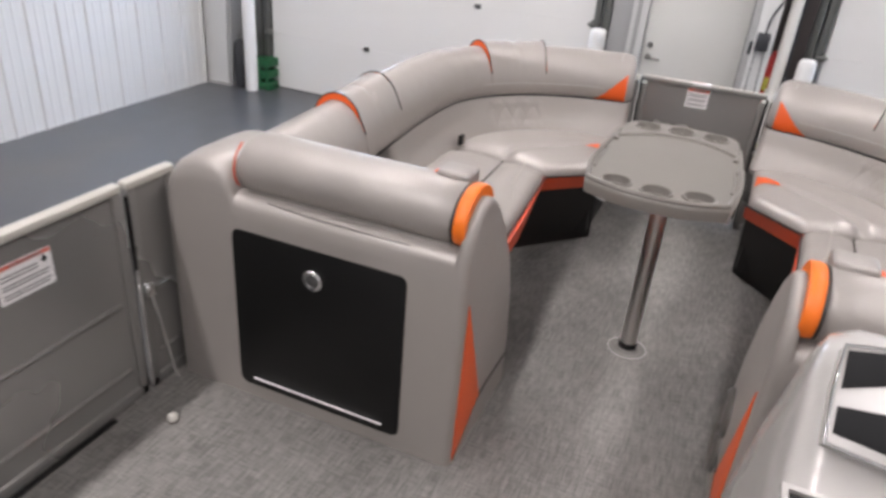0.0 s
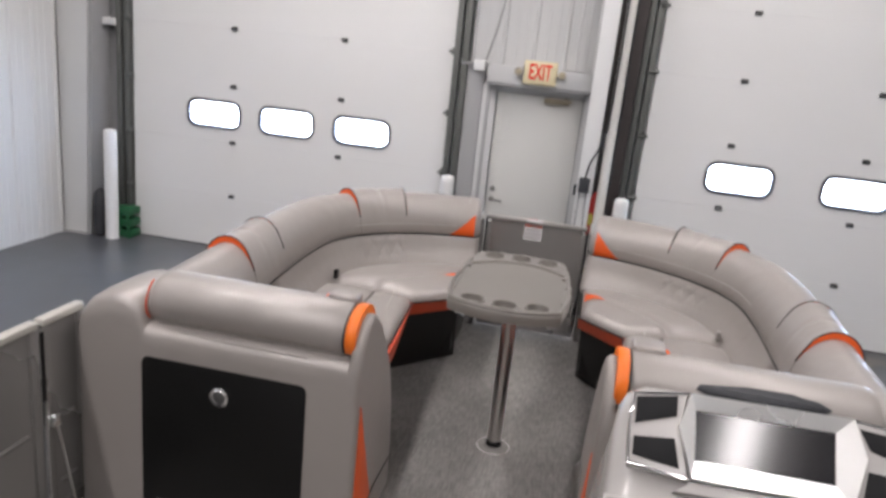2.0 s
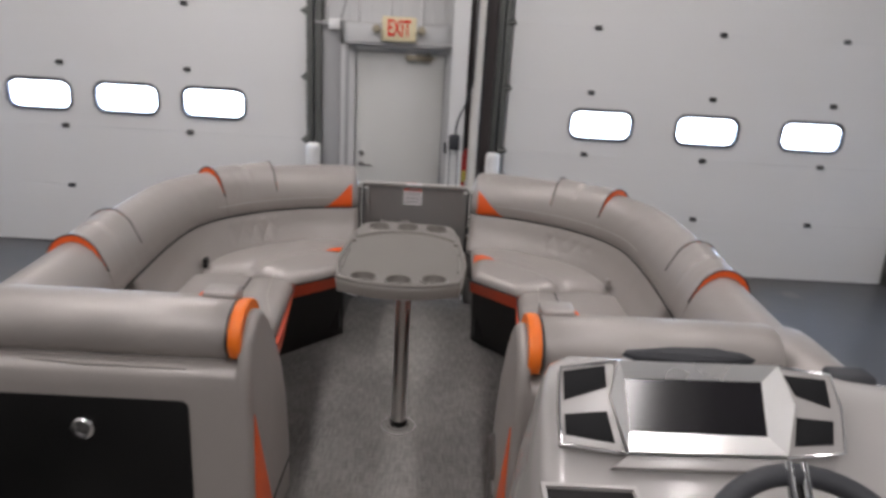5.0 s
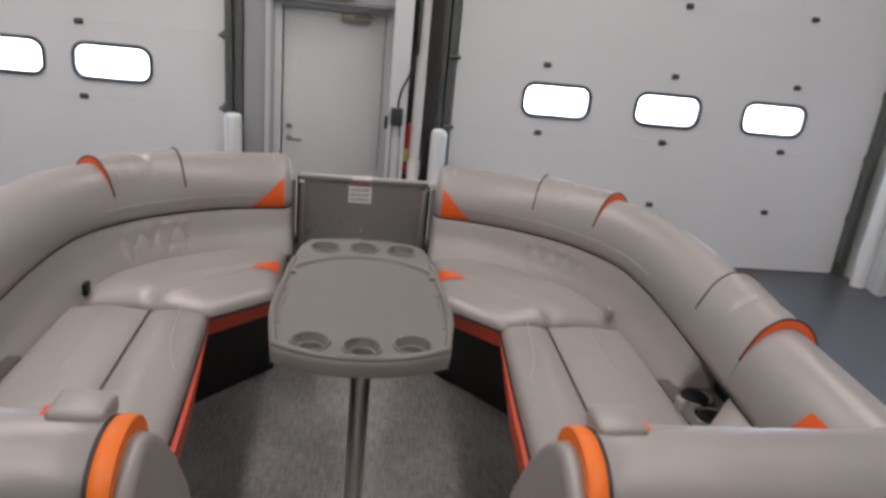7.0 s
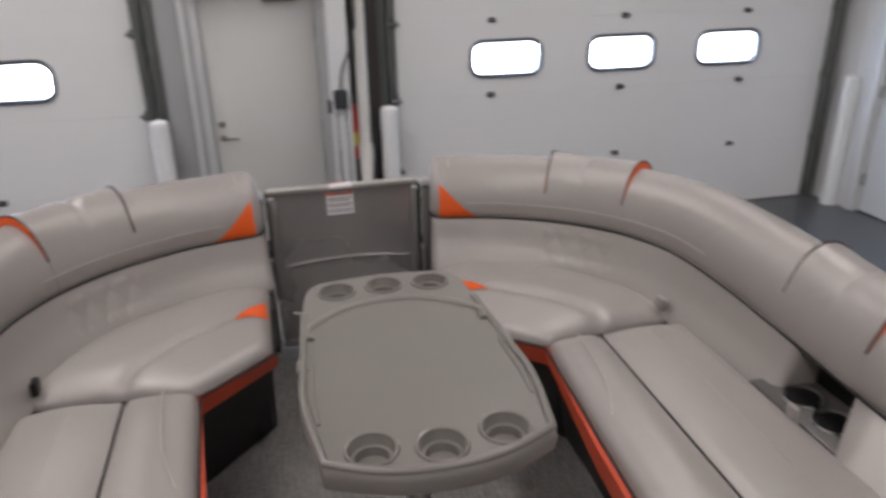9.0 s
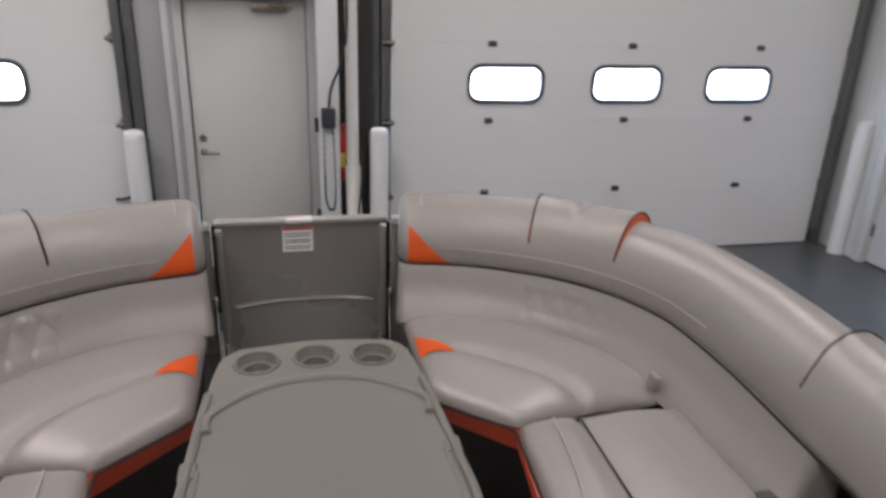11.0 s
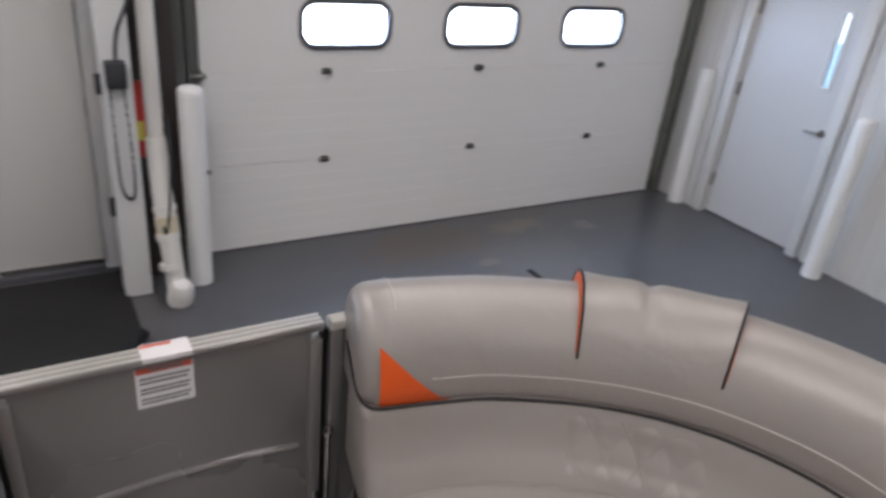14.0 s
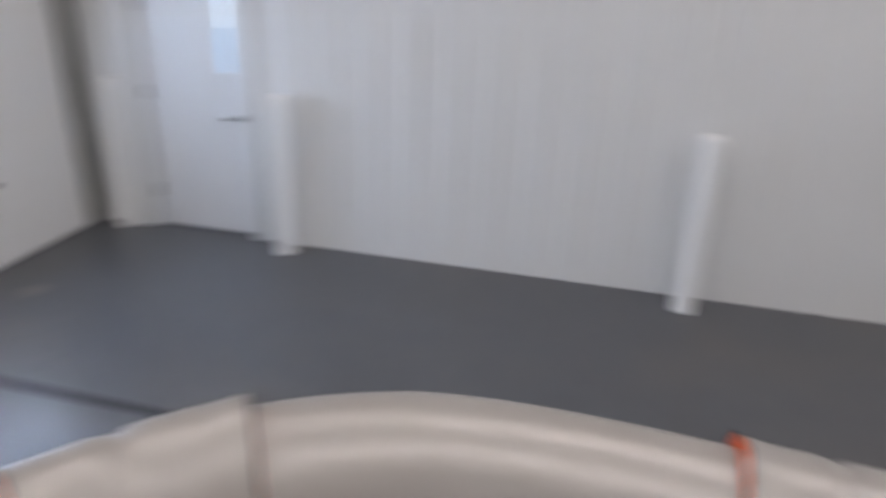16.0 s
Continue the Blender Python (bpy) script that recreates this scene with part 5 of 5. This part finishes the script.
outline = [(p.x, p.y) for p in side_l] + [(p.x, p.y) for p in rear[1:-1]] + [(-p.x, p.y) for p in reversed(side_l)] + [(p.x, p.y) for p in front[1:-1]]
CUPS = [(-0.116, 2.272), (0.0, 2.254), (0.116, 2.272), (-0.116, 2.884), (0.0, 2.892), (0.116, 2.884)]
top = bmesh.new()
loops = [outline] + [[(cx + 0.041 * math.cos(2 * math.pi * i / 24), cy + 0.041 * math.sin(2 * math.pi * i / 24)) for i in range(24)] for cx, cy in CUPS]
edges, rims = [], []
for lp in loops:
    vs = [top.verts.new((x, y, TT)) for x, y in lp]
    rims.append(vs)
    edges += [top.edges.new((vs[i], vs[(i + 1) % len(vs)])) for i in range(len(vs))]
bmesh.ops.triangle_fill(top, use_beauty=True, use_dissolve=False, edges=edges)
cen = Vector((0, 2.58, 0))
prev = rims[0]
for dz, k in ((-0.006, 1.012), (-0.014, 1.018), (TZ - TT, 1.004), (TZ - TT - 0.002, 0.95)):
    nxt = [top.verts.new((cen.x + (v.co.x - cen.x) * k, cen.y + (v.co.y - cen.y) * k, TT + dz)) for v in rims[0]]
    for i in range(len(nxt)):
        top.faces.new((prev[i], prev[(i + 1) % len(nxt)], nxt[(i + 1) % len(nxt)], nxt[i]))
    prev = nxt
top.faces.new(prev)
for vs, (cx, cy) in zip(rims[1:], CUPS):
    prev = vs
    for rr, dz in ((0.037, -0.016), (0.0365, -0.017), (0.030, -0.0175), (0.029, -0.034)):
        nxt = [top.verts.new((cx + rr * math.cos(2 * math.pi * i / 24), cy + rr * math.sin(2 * math.pi * i / 24), TT + dz)) for i in range(24)]
        for i in range(24):
            top.faces.new((prev[i], prev[(i + 1) % 24], nxt[(i + 1) % 24], nxt[i]))
        prev = nxt
    top.faces.new(prev)
tt = part("tabletop", top, TABLE, tb, sharp=50)
for cx, cy in CUPS:
    part("cup_rim", lathe([(0.040, -0.002), (0.041, 0.004), (0.045, 0.005), (0.048, 0.0), (0.048, -0.002)], pose(cx, cy, TT), 28, True), TABLE, tt)
rib = bmesh.new()
add_tube(rib, spline([(-0.192, 2.66, TT), (-0.19, 2.715, TT), (-0.10, 2.79, TT), (0, 2.81, TT), (0.10, 2.79, TT), (0.19, 2.715, TT), (0.192, 2.66, TT)], 8), 0.009, 10)
part("tray_ridge", rib, TABLE, tt)
lip = [(x * 0.985, 2.58 + (y - 2.58) * 0.988, TT + 0.002) for x, y in ([(p.x, p.y) for p in reversed(side_l[:20])] + [(-p.x, p.y) for p in front[1:-1]] + [(-p.x, p.y) for p in side_l[:20]])]
part("edge_lip", tube([Vector(p) for p in lip], 0.008, 10), TABLE, tt)
for sx in (-1, 1):
    part("edge_tab", box((sx * 0.212 - 0.014, 2.545, TT - 0.008), (sx * 0.212 + 0.014, 2.585, TT + 0.004), 0.004), TABLE, tt)
    part("tray_ridge", tube([(sx * 0.196, 2.56, TT), (sx * 0.201, 2.45, TT), (sx * 0.197, 2.36, TT)], 0.004, 8), TABLE, tt)
part("under_bracket", box((-0.09, 2.45, TZ - 0.03), (0.09, 2.64, TZ + 0.002), 0.01), TABLE, tb)
part("post", tube([(0.008, 2.541, 0.02), (0.008, 2.541, TZ - 0.01)], 0.0275, 24), TUBE, tb, "satin metal pedestal tube")
part("collar", lathe([(0.033, 0.012), (0.033, 0.028), (0.0285, 0.034)], pose(0.008, 2.541, 0), 24), BLACK, tb)
part("foot_plate", lathe([(0.068, 0.0), (0.068, 0.002), (0.065, 0.0032), (0.045, 0.004), (0.036, 0.012)], pose(0.008, 2.541, 0), 32), DECK_PLATE, tb)
part("foot_ring", tube([(0.008 + 0.067 * math.cos(math.pi * i / 20), 2.541 + 0.067 * math.sin(math.pi * i / 20), 0.0025) for i in range(40)], 0.0018, 8, True), TUBE, tb, "thin bright metal ring")
part("latch_lever", tube([(-0.17, 2.32, TZ - 0.005), (-0.17, 2.31, TZ - 0.03), (-0.14, 2.30, TZ - 0.035)], 0.007, 8), CHROME, tb)


# ---- fence, gates and rails ----
def bars(parent, centre, right, up, out, w, h, red=True, band=0.014, icon=False):
    """A printed label: white ground, red band and grey lines of print."""
    m = Matrix((right, up, out)).transposed().to_4x4()
    m.translation = centre
    lab = part("label", prism(rounded_rect(w, h, 0.003, 2), m, 0.0015), LABEL, parent, "white warning label")
    if red:
        part("label_band", prism([(-w / 2 + 0.002, h / 2 - 0.002 - band), (w / 2 - 0.002, h / 2 - 0.002 - band), (w / 2 - 0.002, h / 2 - 0.002), (-w / 2 + 0.002, h / 2 - 0.002)], m @ Matrix.Translation((0, 0, 0.0015)), 0.0006), LABEL_RED, lab)
        if icon:
            part("print_mark", prism([(w * 0.30, h * 0.22), (w * 0.36, h * 0.13), (w * 0.42, h * 0.22), (w * 0.36, h * 0.36)], m @ Matrix.Translation((0, 0, 0.0015)), 0.0005), BLACK, lab)
        part("print_bar", prism([(-w * 0.25, h / 2 - 0.002 - band * 0.72), (w * 0.32, h / 2 - 0.002 - band * 0.72), (w * 0.32, h / 2 - 0.002 - band * 0.28), (-w * 0.25, h / 2 - 0.002 - band * 0.28)], m @ Matrix.Translation((0, 0, 0.0021)), 0.0004), LABEL_INK, lab)
        for k, z in enumerate((0.70, 0.60, 0.45, 0.36, 0.21, 0.12)):
            y = -h / 2 + h * z
            e = 0.04 if k % 2 else 0.0
            if icon and k < 2:
                e = 0.2
            part("print_bar", prism([(-w * 0.43, y - 0.0022), (w * (0.43 - e), y - 0.0022), (w * (0.43 - e), y + 0.0022), (-w * 0.43, y + 0.0022)], m @ Matrix.Translation((0, 0, 0.0015)), 0.0005), LABEL_INK, lab)
    return lab


RAILZ = 0.670
gate = aboard(thing("bow_gate", "closed grey aluminium bow gate with pressed ribs", "boat gate", (0, 3.97, 0.02)), -0.08)
pan = part("gate_panel", box((-0.262, 3.968, 0.03), (0.262, 3.976, 0.655)), PANEL, gate)
gf = bmesh.new()
add_box(gf, (-0.284, 3.957, RAILZ - 0.012), (0.284, 3.99, RAILZ), 0.004)
add_box(gf, (-0.284, 3.957, 0.02), (0.284, 3.988, 0.052), 0.006)
add_box(gf, (-0.284, 3.956, 0.05), (-0.256, 3.989, RAILZ - 0.03), 0.006)
add_box(gf, (0.256, 3.956, 0.05), (0.284, 3.989, RAILZ - 0.03), 0.006)
part("gate_frame", gf, PANEL, gate)
part("top_rail", box((-0.284, 3.950, RAILZ), (0.284, 3.995, RAILZ + 0.012), 0.005), TOPRAIL, gate)
for ry in (3.957, 3.972, 3.987):
    part("rail_ridge", box((-0.283, ry - 0.0035, RAILZ + 0.0118), (0.283, ry + 0.0035, RAILZ + 0.0128), 0.0004), RAIL, gate)
part("pressed_rib", tube(spline([(-0.235, 3.967, 0.370), (-0.12, 3.967, 0.383), (0, 3.967, 0.387), (0.12, 3.967, 0.383), (0.235, 3.967, 0.370)]), 0.008, 8), PANEL, pan)
part("pressed_rib", tube([(-0.235, 3.967, 0.166), (-0.01, 3.967, 0.094), (0.0, 3.967, 0.092), (0.01, 3.967, 0.094), (0.235, 3.967, 0.166)], 0.008, 8), PANEL, pan)
bars(pan, (-0.017, 3.9675, 0.612), Vector((1, 0, 0)), Vector((0, 0, 1)), Vector((0, -1, 0)), 0.101, 0.092)
part("label", box((-0.054, 3.949, RAILZ + 0.005), (0.031, 3.996, RAILZ + 0.0138), 0.0), LABEL, gate, "small white label over the top rail")
part("label_band", box((-0.053, 3.985, RAILZ + 0.0135), (0.001, 3.993, RAILZ + 0.0144)), LABEL_RED, gate)
for sx in (-1, 1):
    part("gate_latch_rod", tube([(sx * 0.296, 3.948, 0.0), (sx * 0.296, 3.948, 0.40)], 0.006, 8), CHROME, gate)
    part("latch_knob", lathe([(0.010, 0), (0.012, 0.012), (0.007, 0.024)], pose(sx * 0.296, 3.948, 0.395), 12), CHROME, gate)
    part("rod_guide", box((sx * 0.270 - 0.006, 3.944, 0.10), (sx * 0.270 + 0.006, 3.956, 0.24), 0.003), BRUSHED, gate)


# black strips close the gate's side gaps and stand in for their shade
part("gap_shade_strip", box((0.2845, 3.962, 0.05), (0.2945, 3.985, RAILZ - 0.012)), BLACK, gate)
part("gap_shade_strip", box((-0.2915, 3.950, 0.36), (-0.2845, 3.985, RAILZ + 0.004)), BLACK, gate)


def fence_run(name, p0, p1, label, ribs=True, RAILZ=RAILZ, ahead=0.03):
    """A straight fence panel with top rail, posts, sheet and pressed ribs."""
    p0, p1 = Vector((*p0, 0)), Vector((*p1, 0))
    way = (p1 - p0).normalized()
    side = Vector((-way.y, way.x, 0))
    le = (p1 - p0).length
    m = Matrix((way, side, Vector((0, 0, 1)))).transposed().to_4x4()
    m.translation = p0
    th = aboard(thing(name, label, "boat fence", tuple((p0 + p1) / 2), group="boat fence panels"), ahead)
    sheet = part("fence_sheet", box((0.02, -0.004, 0.02), (le - 0.02, 0.004, RAILZ - 0.02), 0.0, m=m), PANEL, th)
    part("top_rail", box((0, -0.017, RAILZ - 0.018), (le, 0.017, RAILZ + 0.006), 0.006, m=m), RAIL, th)
    for sd_ in (-0.009, 0.0, 0.009):
        part("rail_ridge", box((0.002, sd_ - 0.0022, RAILZ + 0.0055), (le - 0.002, sd_ + 0.0022, RAILZ + 0.0072), 0.0005, m=m), RAIL, th)
    part("bottom_rail", box((0, -0.014, 0.0), (le, 0.014, 0.035), 0.005, m=m), PANEL, th)
    for x in (0.0, le - 0.03):
        part("post", box((x, -0.014, 0.0), (x + 0.03, 0.014, RAILZ - 0.02), 0.005, m=m), PANEL, th)
    if ribs:
        for z in (0.107, 0.328):
            for sd_ in (-1, 1):
                part("pressed_rib", tube([m @ Vector((0.05, 0.005 * sd_, z)), m @ Vector((le - 0.05, 0.005 * sd_, z))], 0.008, 8), PANEL, sheet)
    return th


port_gate = fence_run("side_gate", (-1.28, 0.93), (-1.28, 1.548), "closed grey aluminium side gate with warning label")
bars(port_gate, (-1.2755, 1.253, 0.548), Vector((0, 1, 0)), Vector((0, 0, 1)), Vector((1, 0, 0)), 0.145, 0.098, band=0.010, icon=True)
fence_run("fence_panel", (-1.28, 1.565), (-1.28, 1.74), "grey aluminium fence post panel beside the side gate")
fence_run("fence_panel", (-1.28, 1.745), (-1.28, 3.0), "grey aluminium side fence behind the seats", RAILZ=0.60)
fence_run("fence_panel", (-1.28, 0.91), (-1.28, -2.0), "grey aluminium side fence panel")
fence_run("fence_panel", (1.28, 3.0), (1.28, -2.0), "grey aluminium side fence behind helm and seats", RAILZ=0.58)
for sx in (-1, 1):
    fence_run("fence_panel", (sx * 0.300, 3.972), (sx * 0.62, 3.972), "grey aluminium bow fence beside the gate", False, ahead=-0.08)
    fence_run("fence_panel", (sx * 0.62, 3.972), (sx * 1.28, 3.0), "grey aluminium corner fence", False, RAILZ=0.62, ahead=-0.08)
lat = aboard(thing("gate_latch", "chrome sliding latch rod with stay on the side gate post", "gate latch", (-1.262, 1.56, 0.0)), 0.03)
part("rod", tube([(-1.262, 1.558, 0.02), (-1.262, 1.558, 0.42)], 0.006, 8), CHROME, lat)
part("slot", box((-1.2655, 1.552, 0.34), (-1.2635, 1.566, RAILZ - 0.03)), BLACK, lat)
part("knob", lathe([(0.012, 0), (0.016, 0.012), (0.009, 0.022)], pose(-1.258, 1.585, 0.345), 14), CHROME, lat)
part("catch", box((-1.266, 1.57, 0.325), (-1.245, 1.60, 0.345), 0.004), BRUSHED, lat)
part("stay", tube([(-1.255, 1.59, 0.335), (-1.20, 1.598, 0.03)], 0.0045, 8), CHROME, lat)
part("rubber_stop", lathe([(0.010, 0), (0.016, 0.008), (0.014, 0.02), (0.008, 0.026)], pose(-1.115, 1.478, 0.0), 14), RAIL, lat)
wc = aboard(thing("boat_fender", "pale grey round cap standing by the side gate", "fender", (-1.20, 0.80, 0.0)), 0.03)
part("cap", lathe([(0.06, 0), (0.07, 0.03), (0.07, 0.33), (0.055, 0.37), (0.045, 0.365), (0.04, 0.35)], pose(-1.20, 0.795, 0.0), 24), TRIM_GREY, wc)
aboard(solid("gate_sill_strip", box((-1.262, 0.98, 0.0), (-1.245, 1.40, 0.006), 0.001), BLACK, "black strip along the foot of the side gate", "sill strip"), 0.03)

# ---- helm console ----
helm = aboard(thing("helm_console", "glossy light-grey moulded helm console with silver display frame", "helm console", (0.75, 1.2, 0)), 0.07, -0.017)
DC = Vector((0.632, 1.25, 0.827))
TILT = 45.0
DM = Matrix.Translation(DC) @ pose(0, 0, 0, TILT)  # x to starboard, y up the dash, z out of it
shell = []
for y, z, x0, x1 in ((0.76, 0.35, 0.38, 1.22), (0.86, 0.60, 0.36, 1.22), (0.98, 0.682, 0.345, 1.22), (1.12, 0.715, 0.345, 1.22), (1.168, 0.731, 0.345, 1.215), (1.20, 0.755, 0.347, 1.215), (1.30, 0.850, 0.353, 1.21), (1.33, 0.866, 0.358, 1.21), (1.37, 0.868, 0.365, 1.205), (1.44, 0.842, 0.378, 1.20), (1.52, 0.785, 0.39, 1.19), (1.57, 0.72, 0.398, 1.19), (1.60, 0.64, 0.400, 1.19), (1.62, 0.54, 0.402, 1.19)):
    r = 0.05
    low = min(x0, 0.343)
    ring = []
    for x, dz in ((x0, -r), (x0 + 0.012, -0.02), (x0 + r, 0.0), (x0 + 0.30, 0.002), (x0 + 0.55, 0.0), (x1 - 0.2, -0.02), (x1 - r, -0.035), (x1 - 0.012, -0.05), (x1, -0.09)):
        ring.append((x, y, z + dz))
    ring += [(x1, y, 0.0), (low, y, 0.0), (low, y, max(0.02, z - 0.40)), (low + 0.35 * (x0 - low), y, max(0.05, z - 0.22))]
    shell.append(ring)
part("console_shell", loft(shell), CONSOLE, helm, sharp=60)


def dash(x0, x1, y0, y1, z0, z1, bevel=0.004):
    return box((x0, y0, z0), (x1, y1, z1), bevel, 2, DM)


def quad_block(pts, z0, z1, bevel=0.004):
    return prism(pts, DM @ Matrix.Translation((0, 0, z0)), z1 - z0, bevel)


def dash_frame(outer, inner, z_out, z_in):
    """A sloping frame face from an outer edge down to an inner edge, with a back."""
    rows = [[DM @ Vector((x, y, z)) for x, y in o] for o, z in ((outer, -0.03), (outer, z_out), (inner, z_in), (inner, -0.03))]
    return loft([[r[i] for r in rows] for i in range(len(outer))] + [[r[0] for r in rows]], caps=False)


part("display_bezel", dash_frame([(-0.130, -0.084), (0.166, -0.078), (0.197, 0.018), (0.178, 0.096), (-0.136, 0.090), (-0.158, 0.018)], [(-0.123, -0.044), (0.141, -0.040), (0.144, 0.014), (0.147, 0.066), (-0.124, 0.060), (-0.123, 0.01)], 0.022, 0.006), POLISHED, helm, "polished silver display frame", sharp=12)
part("display", dash(-0.128, 0.150, -0.050, 0.070, -0.02, 0.004, 0.0), SCREEN, helm, "dark glossy display")
for sx in (-1, 1):
    if sx < 0:
        edge = [(-0.138, 0.092), (-0.249, 0.073), (-0.254, 0.0), (-0.252, -0.073), (-0.132, -0.086)]
        inner = (-0.160, 0.018)
        switches = ([(-0.166, 0.078), (-0.240, 0.064), (-0.240, 0.014), (-0.166, 0.040)], [(-0.168, -0.012), (-0.240, -0.020), (-0.240, -0.054), (-0.158, -0.064)])
    else:
        edge = [(0.180, 0.097), (0.283, 0.086), (0.291, 0.020), (0.280, -0.066), (0.168, -0.080)]
        inner = (0.200, 0.018)
        switches = ([(0.196, 0.077), (0.268, 0.072), (0.267, 0.024), (0.210, 0.042)], [(0.204, -0.006), (0.266, -0.009), (0.258, -0.048), (0.192, -0.054)])
    wing = part("bezel_wing", quad_block((edge + [inner])[::-sx], -0.03, 0.010), CONSOLE, helm)
    part("chrome_edge", tube([DM @ Vector((x, y, 0.011)) for x, y in edge], 0.003, 8), CHROME, wing)
    for pts in switches:
        cx, cy = sum(p[0] for p in pts) / 4, sum(p[1] for p in pts) / 4
        pts = [(cx + (x - cx) * 1.12, cy + (y - cy) * 1.14) for x, y in pts]
        part("switch_panel", quad_block(pts[::-sx], 0.007, 0.014, 0.002), MATT_BLACK, wing, "black switch panel")
part("hood_pad", prism([(-0.127, 0.104), (-0.120, 0.114), (-0.03, 0.122), (0.06, 0.124), (0.112, 0.119), (0.138, 0.106), (0.128, 0.098), (0.0, 0.094), (-0.10, 0.093)], DM @ Matrix.Translation((0, 0, 0.004)), 0.022, 0.008, 3), RUBBER, helm, "dark padded glare hood")
part("lower_lip", quad_block([(-0.16, -0.112), (-0.130, -0.087), (0.166, -0.081), (0.20, -0.106)], -0.03, 0.012), CONSOLE, helm)
part("grab_pad", box((1.0, 1.415, 0.806), (1.10, 1.475, 0.838), 0.013, 3), RUBBER, helm, "dark rubber grip on the console")
part("glove_lid", prism([(-0.075, -0.085), (0.095, -0.085), (0.07, 0.07), (-0.085, 0.07)], Matrix.Translation((0.435, 1.07, 0.697)) @ pose(0, 0, 0, 14), 0.012, 0.003), BLACK_BASE, helm, "dark textured lid")
part("lid_recess", ring_prism([(-0.086, -0.095), (0.108, -0.095), (0.079, 0.08), (-0.096, 0.08)], [(-0.077, -0.087), (0.097, -0.087), (0.072, 0.072), (-0.087, 0.072)], Matrix.Translation((0.435, 1.07, 0.699)) @ pose(0, 0, 0, 14), 0.014), CONSOLE, helm)
# steering wheel
SW = Matrix.Translation((0.686, 0.872, 0.752)) @ pose(0, 0, 0, 38)
wh = aboard(thing("steering_wheel", "black steering wheel with chrome spoke inserts", "steering wheel", (0.686, 0.872, 0.752)), 0.07, -0.017)
part("rim", tube([SW @ Vector((0.162 * math.cos(2 * math.pi * i / 48), 0.162 * math.sin(2 * math.pi * i / 48), 0.05)) for i in range(48)], 0.017, 12, True), RUBBER, wh)
part("hub", lathe([(0.03, -0.13), (0.035, 0.0), (0.055, 0.01), (0.058, 0.03), (0.045, 0.042)], SW, 24), BLACK, wh)
for a in (91, 211, 331):
    d = Vector((math.cos(radians(a)), math.sin(radians(a)), 0))
    n = Vector((-d.y, d.x, 0))
    part("spoke", tube([SW @ (d * 0.04 + Vector((0, 0, 0.03))), SW @ (d * 0.155 + Vector((0, 0, 0.048)))], 0.011, 8), BLACK, wh)
    for q in (-0.012, 0.012):
        part("spoke_insert", tube([SW @ (d * 0.05 + n * q + Vector((0, 0, 0.043))), SW @ (d * 0.176 + n * q + Vector((0, 0, 0.066)))], 0.005, 8), CHROME, wh)
# ---- tower with speaker pods ----
tower = aboard(thing("boat_tower", "dark tubular boat tower over the deck carrying speaker pods", "boat tower", (0, 1.9, 0)), 0.07)
part("hoop", tube(spline([(-1.24, -0.5, 0.0), (-1.24, -0.45, 0.7), (-1.2, 0.2, 1.7), (-1.1, 1.2, 2.12), (-0.95, 1.85, 2.16), (-0.6, 2.0, 2.16), (0.6, 2.0, 2.16), (0.95, 1.85, 2.16), (1.1, 1.2, 2.12), (1.2, 0.2, 1.7), (1.24, -0.45, 0.7), (1.24, -0.5, 0.0)], 8), 0.03, 14), SPEAKER, tower)


def speaker_pod(x, yaw):
    m = pose(x, 2.0, 1.922) @ pose(0, 0, 0, 90, 0, yaw) @ Matrix.Scale(1.06, 4)
    th = aboard(thing("tower_speaker", "black glossy round tower speaker pod with grille", "speaker", (x, 2.0, 1.93), group="tower speakers"), 0.07)
    part("pod", lathe([(0.10, 0.11), (0.115, 0.09), (0.118, 0.04), (0.11, -0.05), (0.085, -0.12), (0.04, -0.16)], m, 32), SPEAKER, th)
    part("grille_ring", lathe([(0.085, 0.10), (0.085, 0.118), (0.108, 0.118), (0.112, 0.10)], m, 32), BLACK, th)
    gr = bmesh.new()
    for a in range(0, 180, 45):
        d = Vector((math.cos(radians(a)), math.sin(radians(a)), 0))
        add_tube(gr, [m @ (d * -0.088 + Vector((0, 0, 0.116))), m @ (d * 0.088 + Vector((0, 0, 0.116)))], 0.007, 8)
    part("grille", gr, BLACK, th)
    part("badge", box((-0.020, -0.103, 0.117), (0.020, -0.087, 0.121), 0.001, 1, m), LABEL, th, "small white badge")
    part("clamp", box((x - 0.02, 1.98, 2.03), (x + 0.02, 2.02, 2.15), 0.005), BLACK, th)


speaker_pod(-0.86, 4)
speaker_pod(0.745, -3)

for ob, offset in boat_things:
    ob.matrix_basis = BOAT @ Matrix.Translation(ob.location + offset)
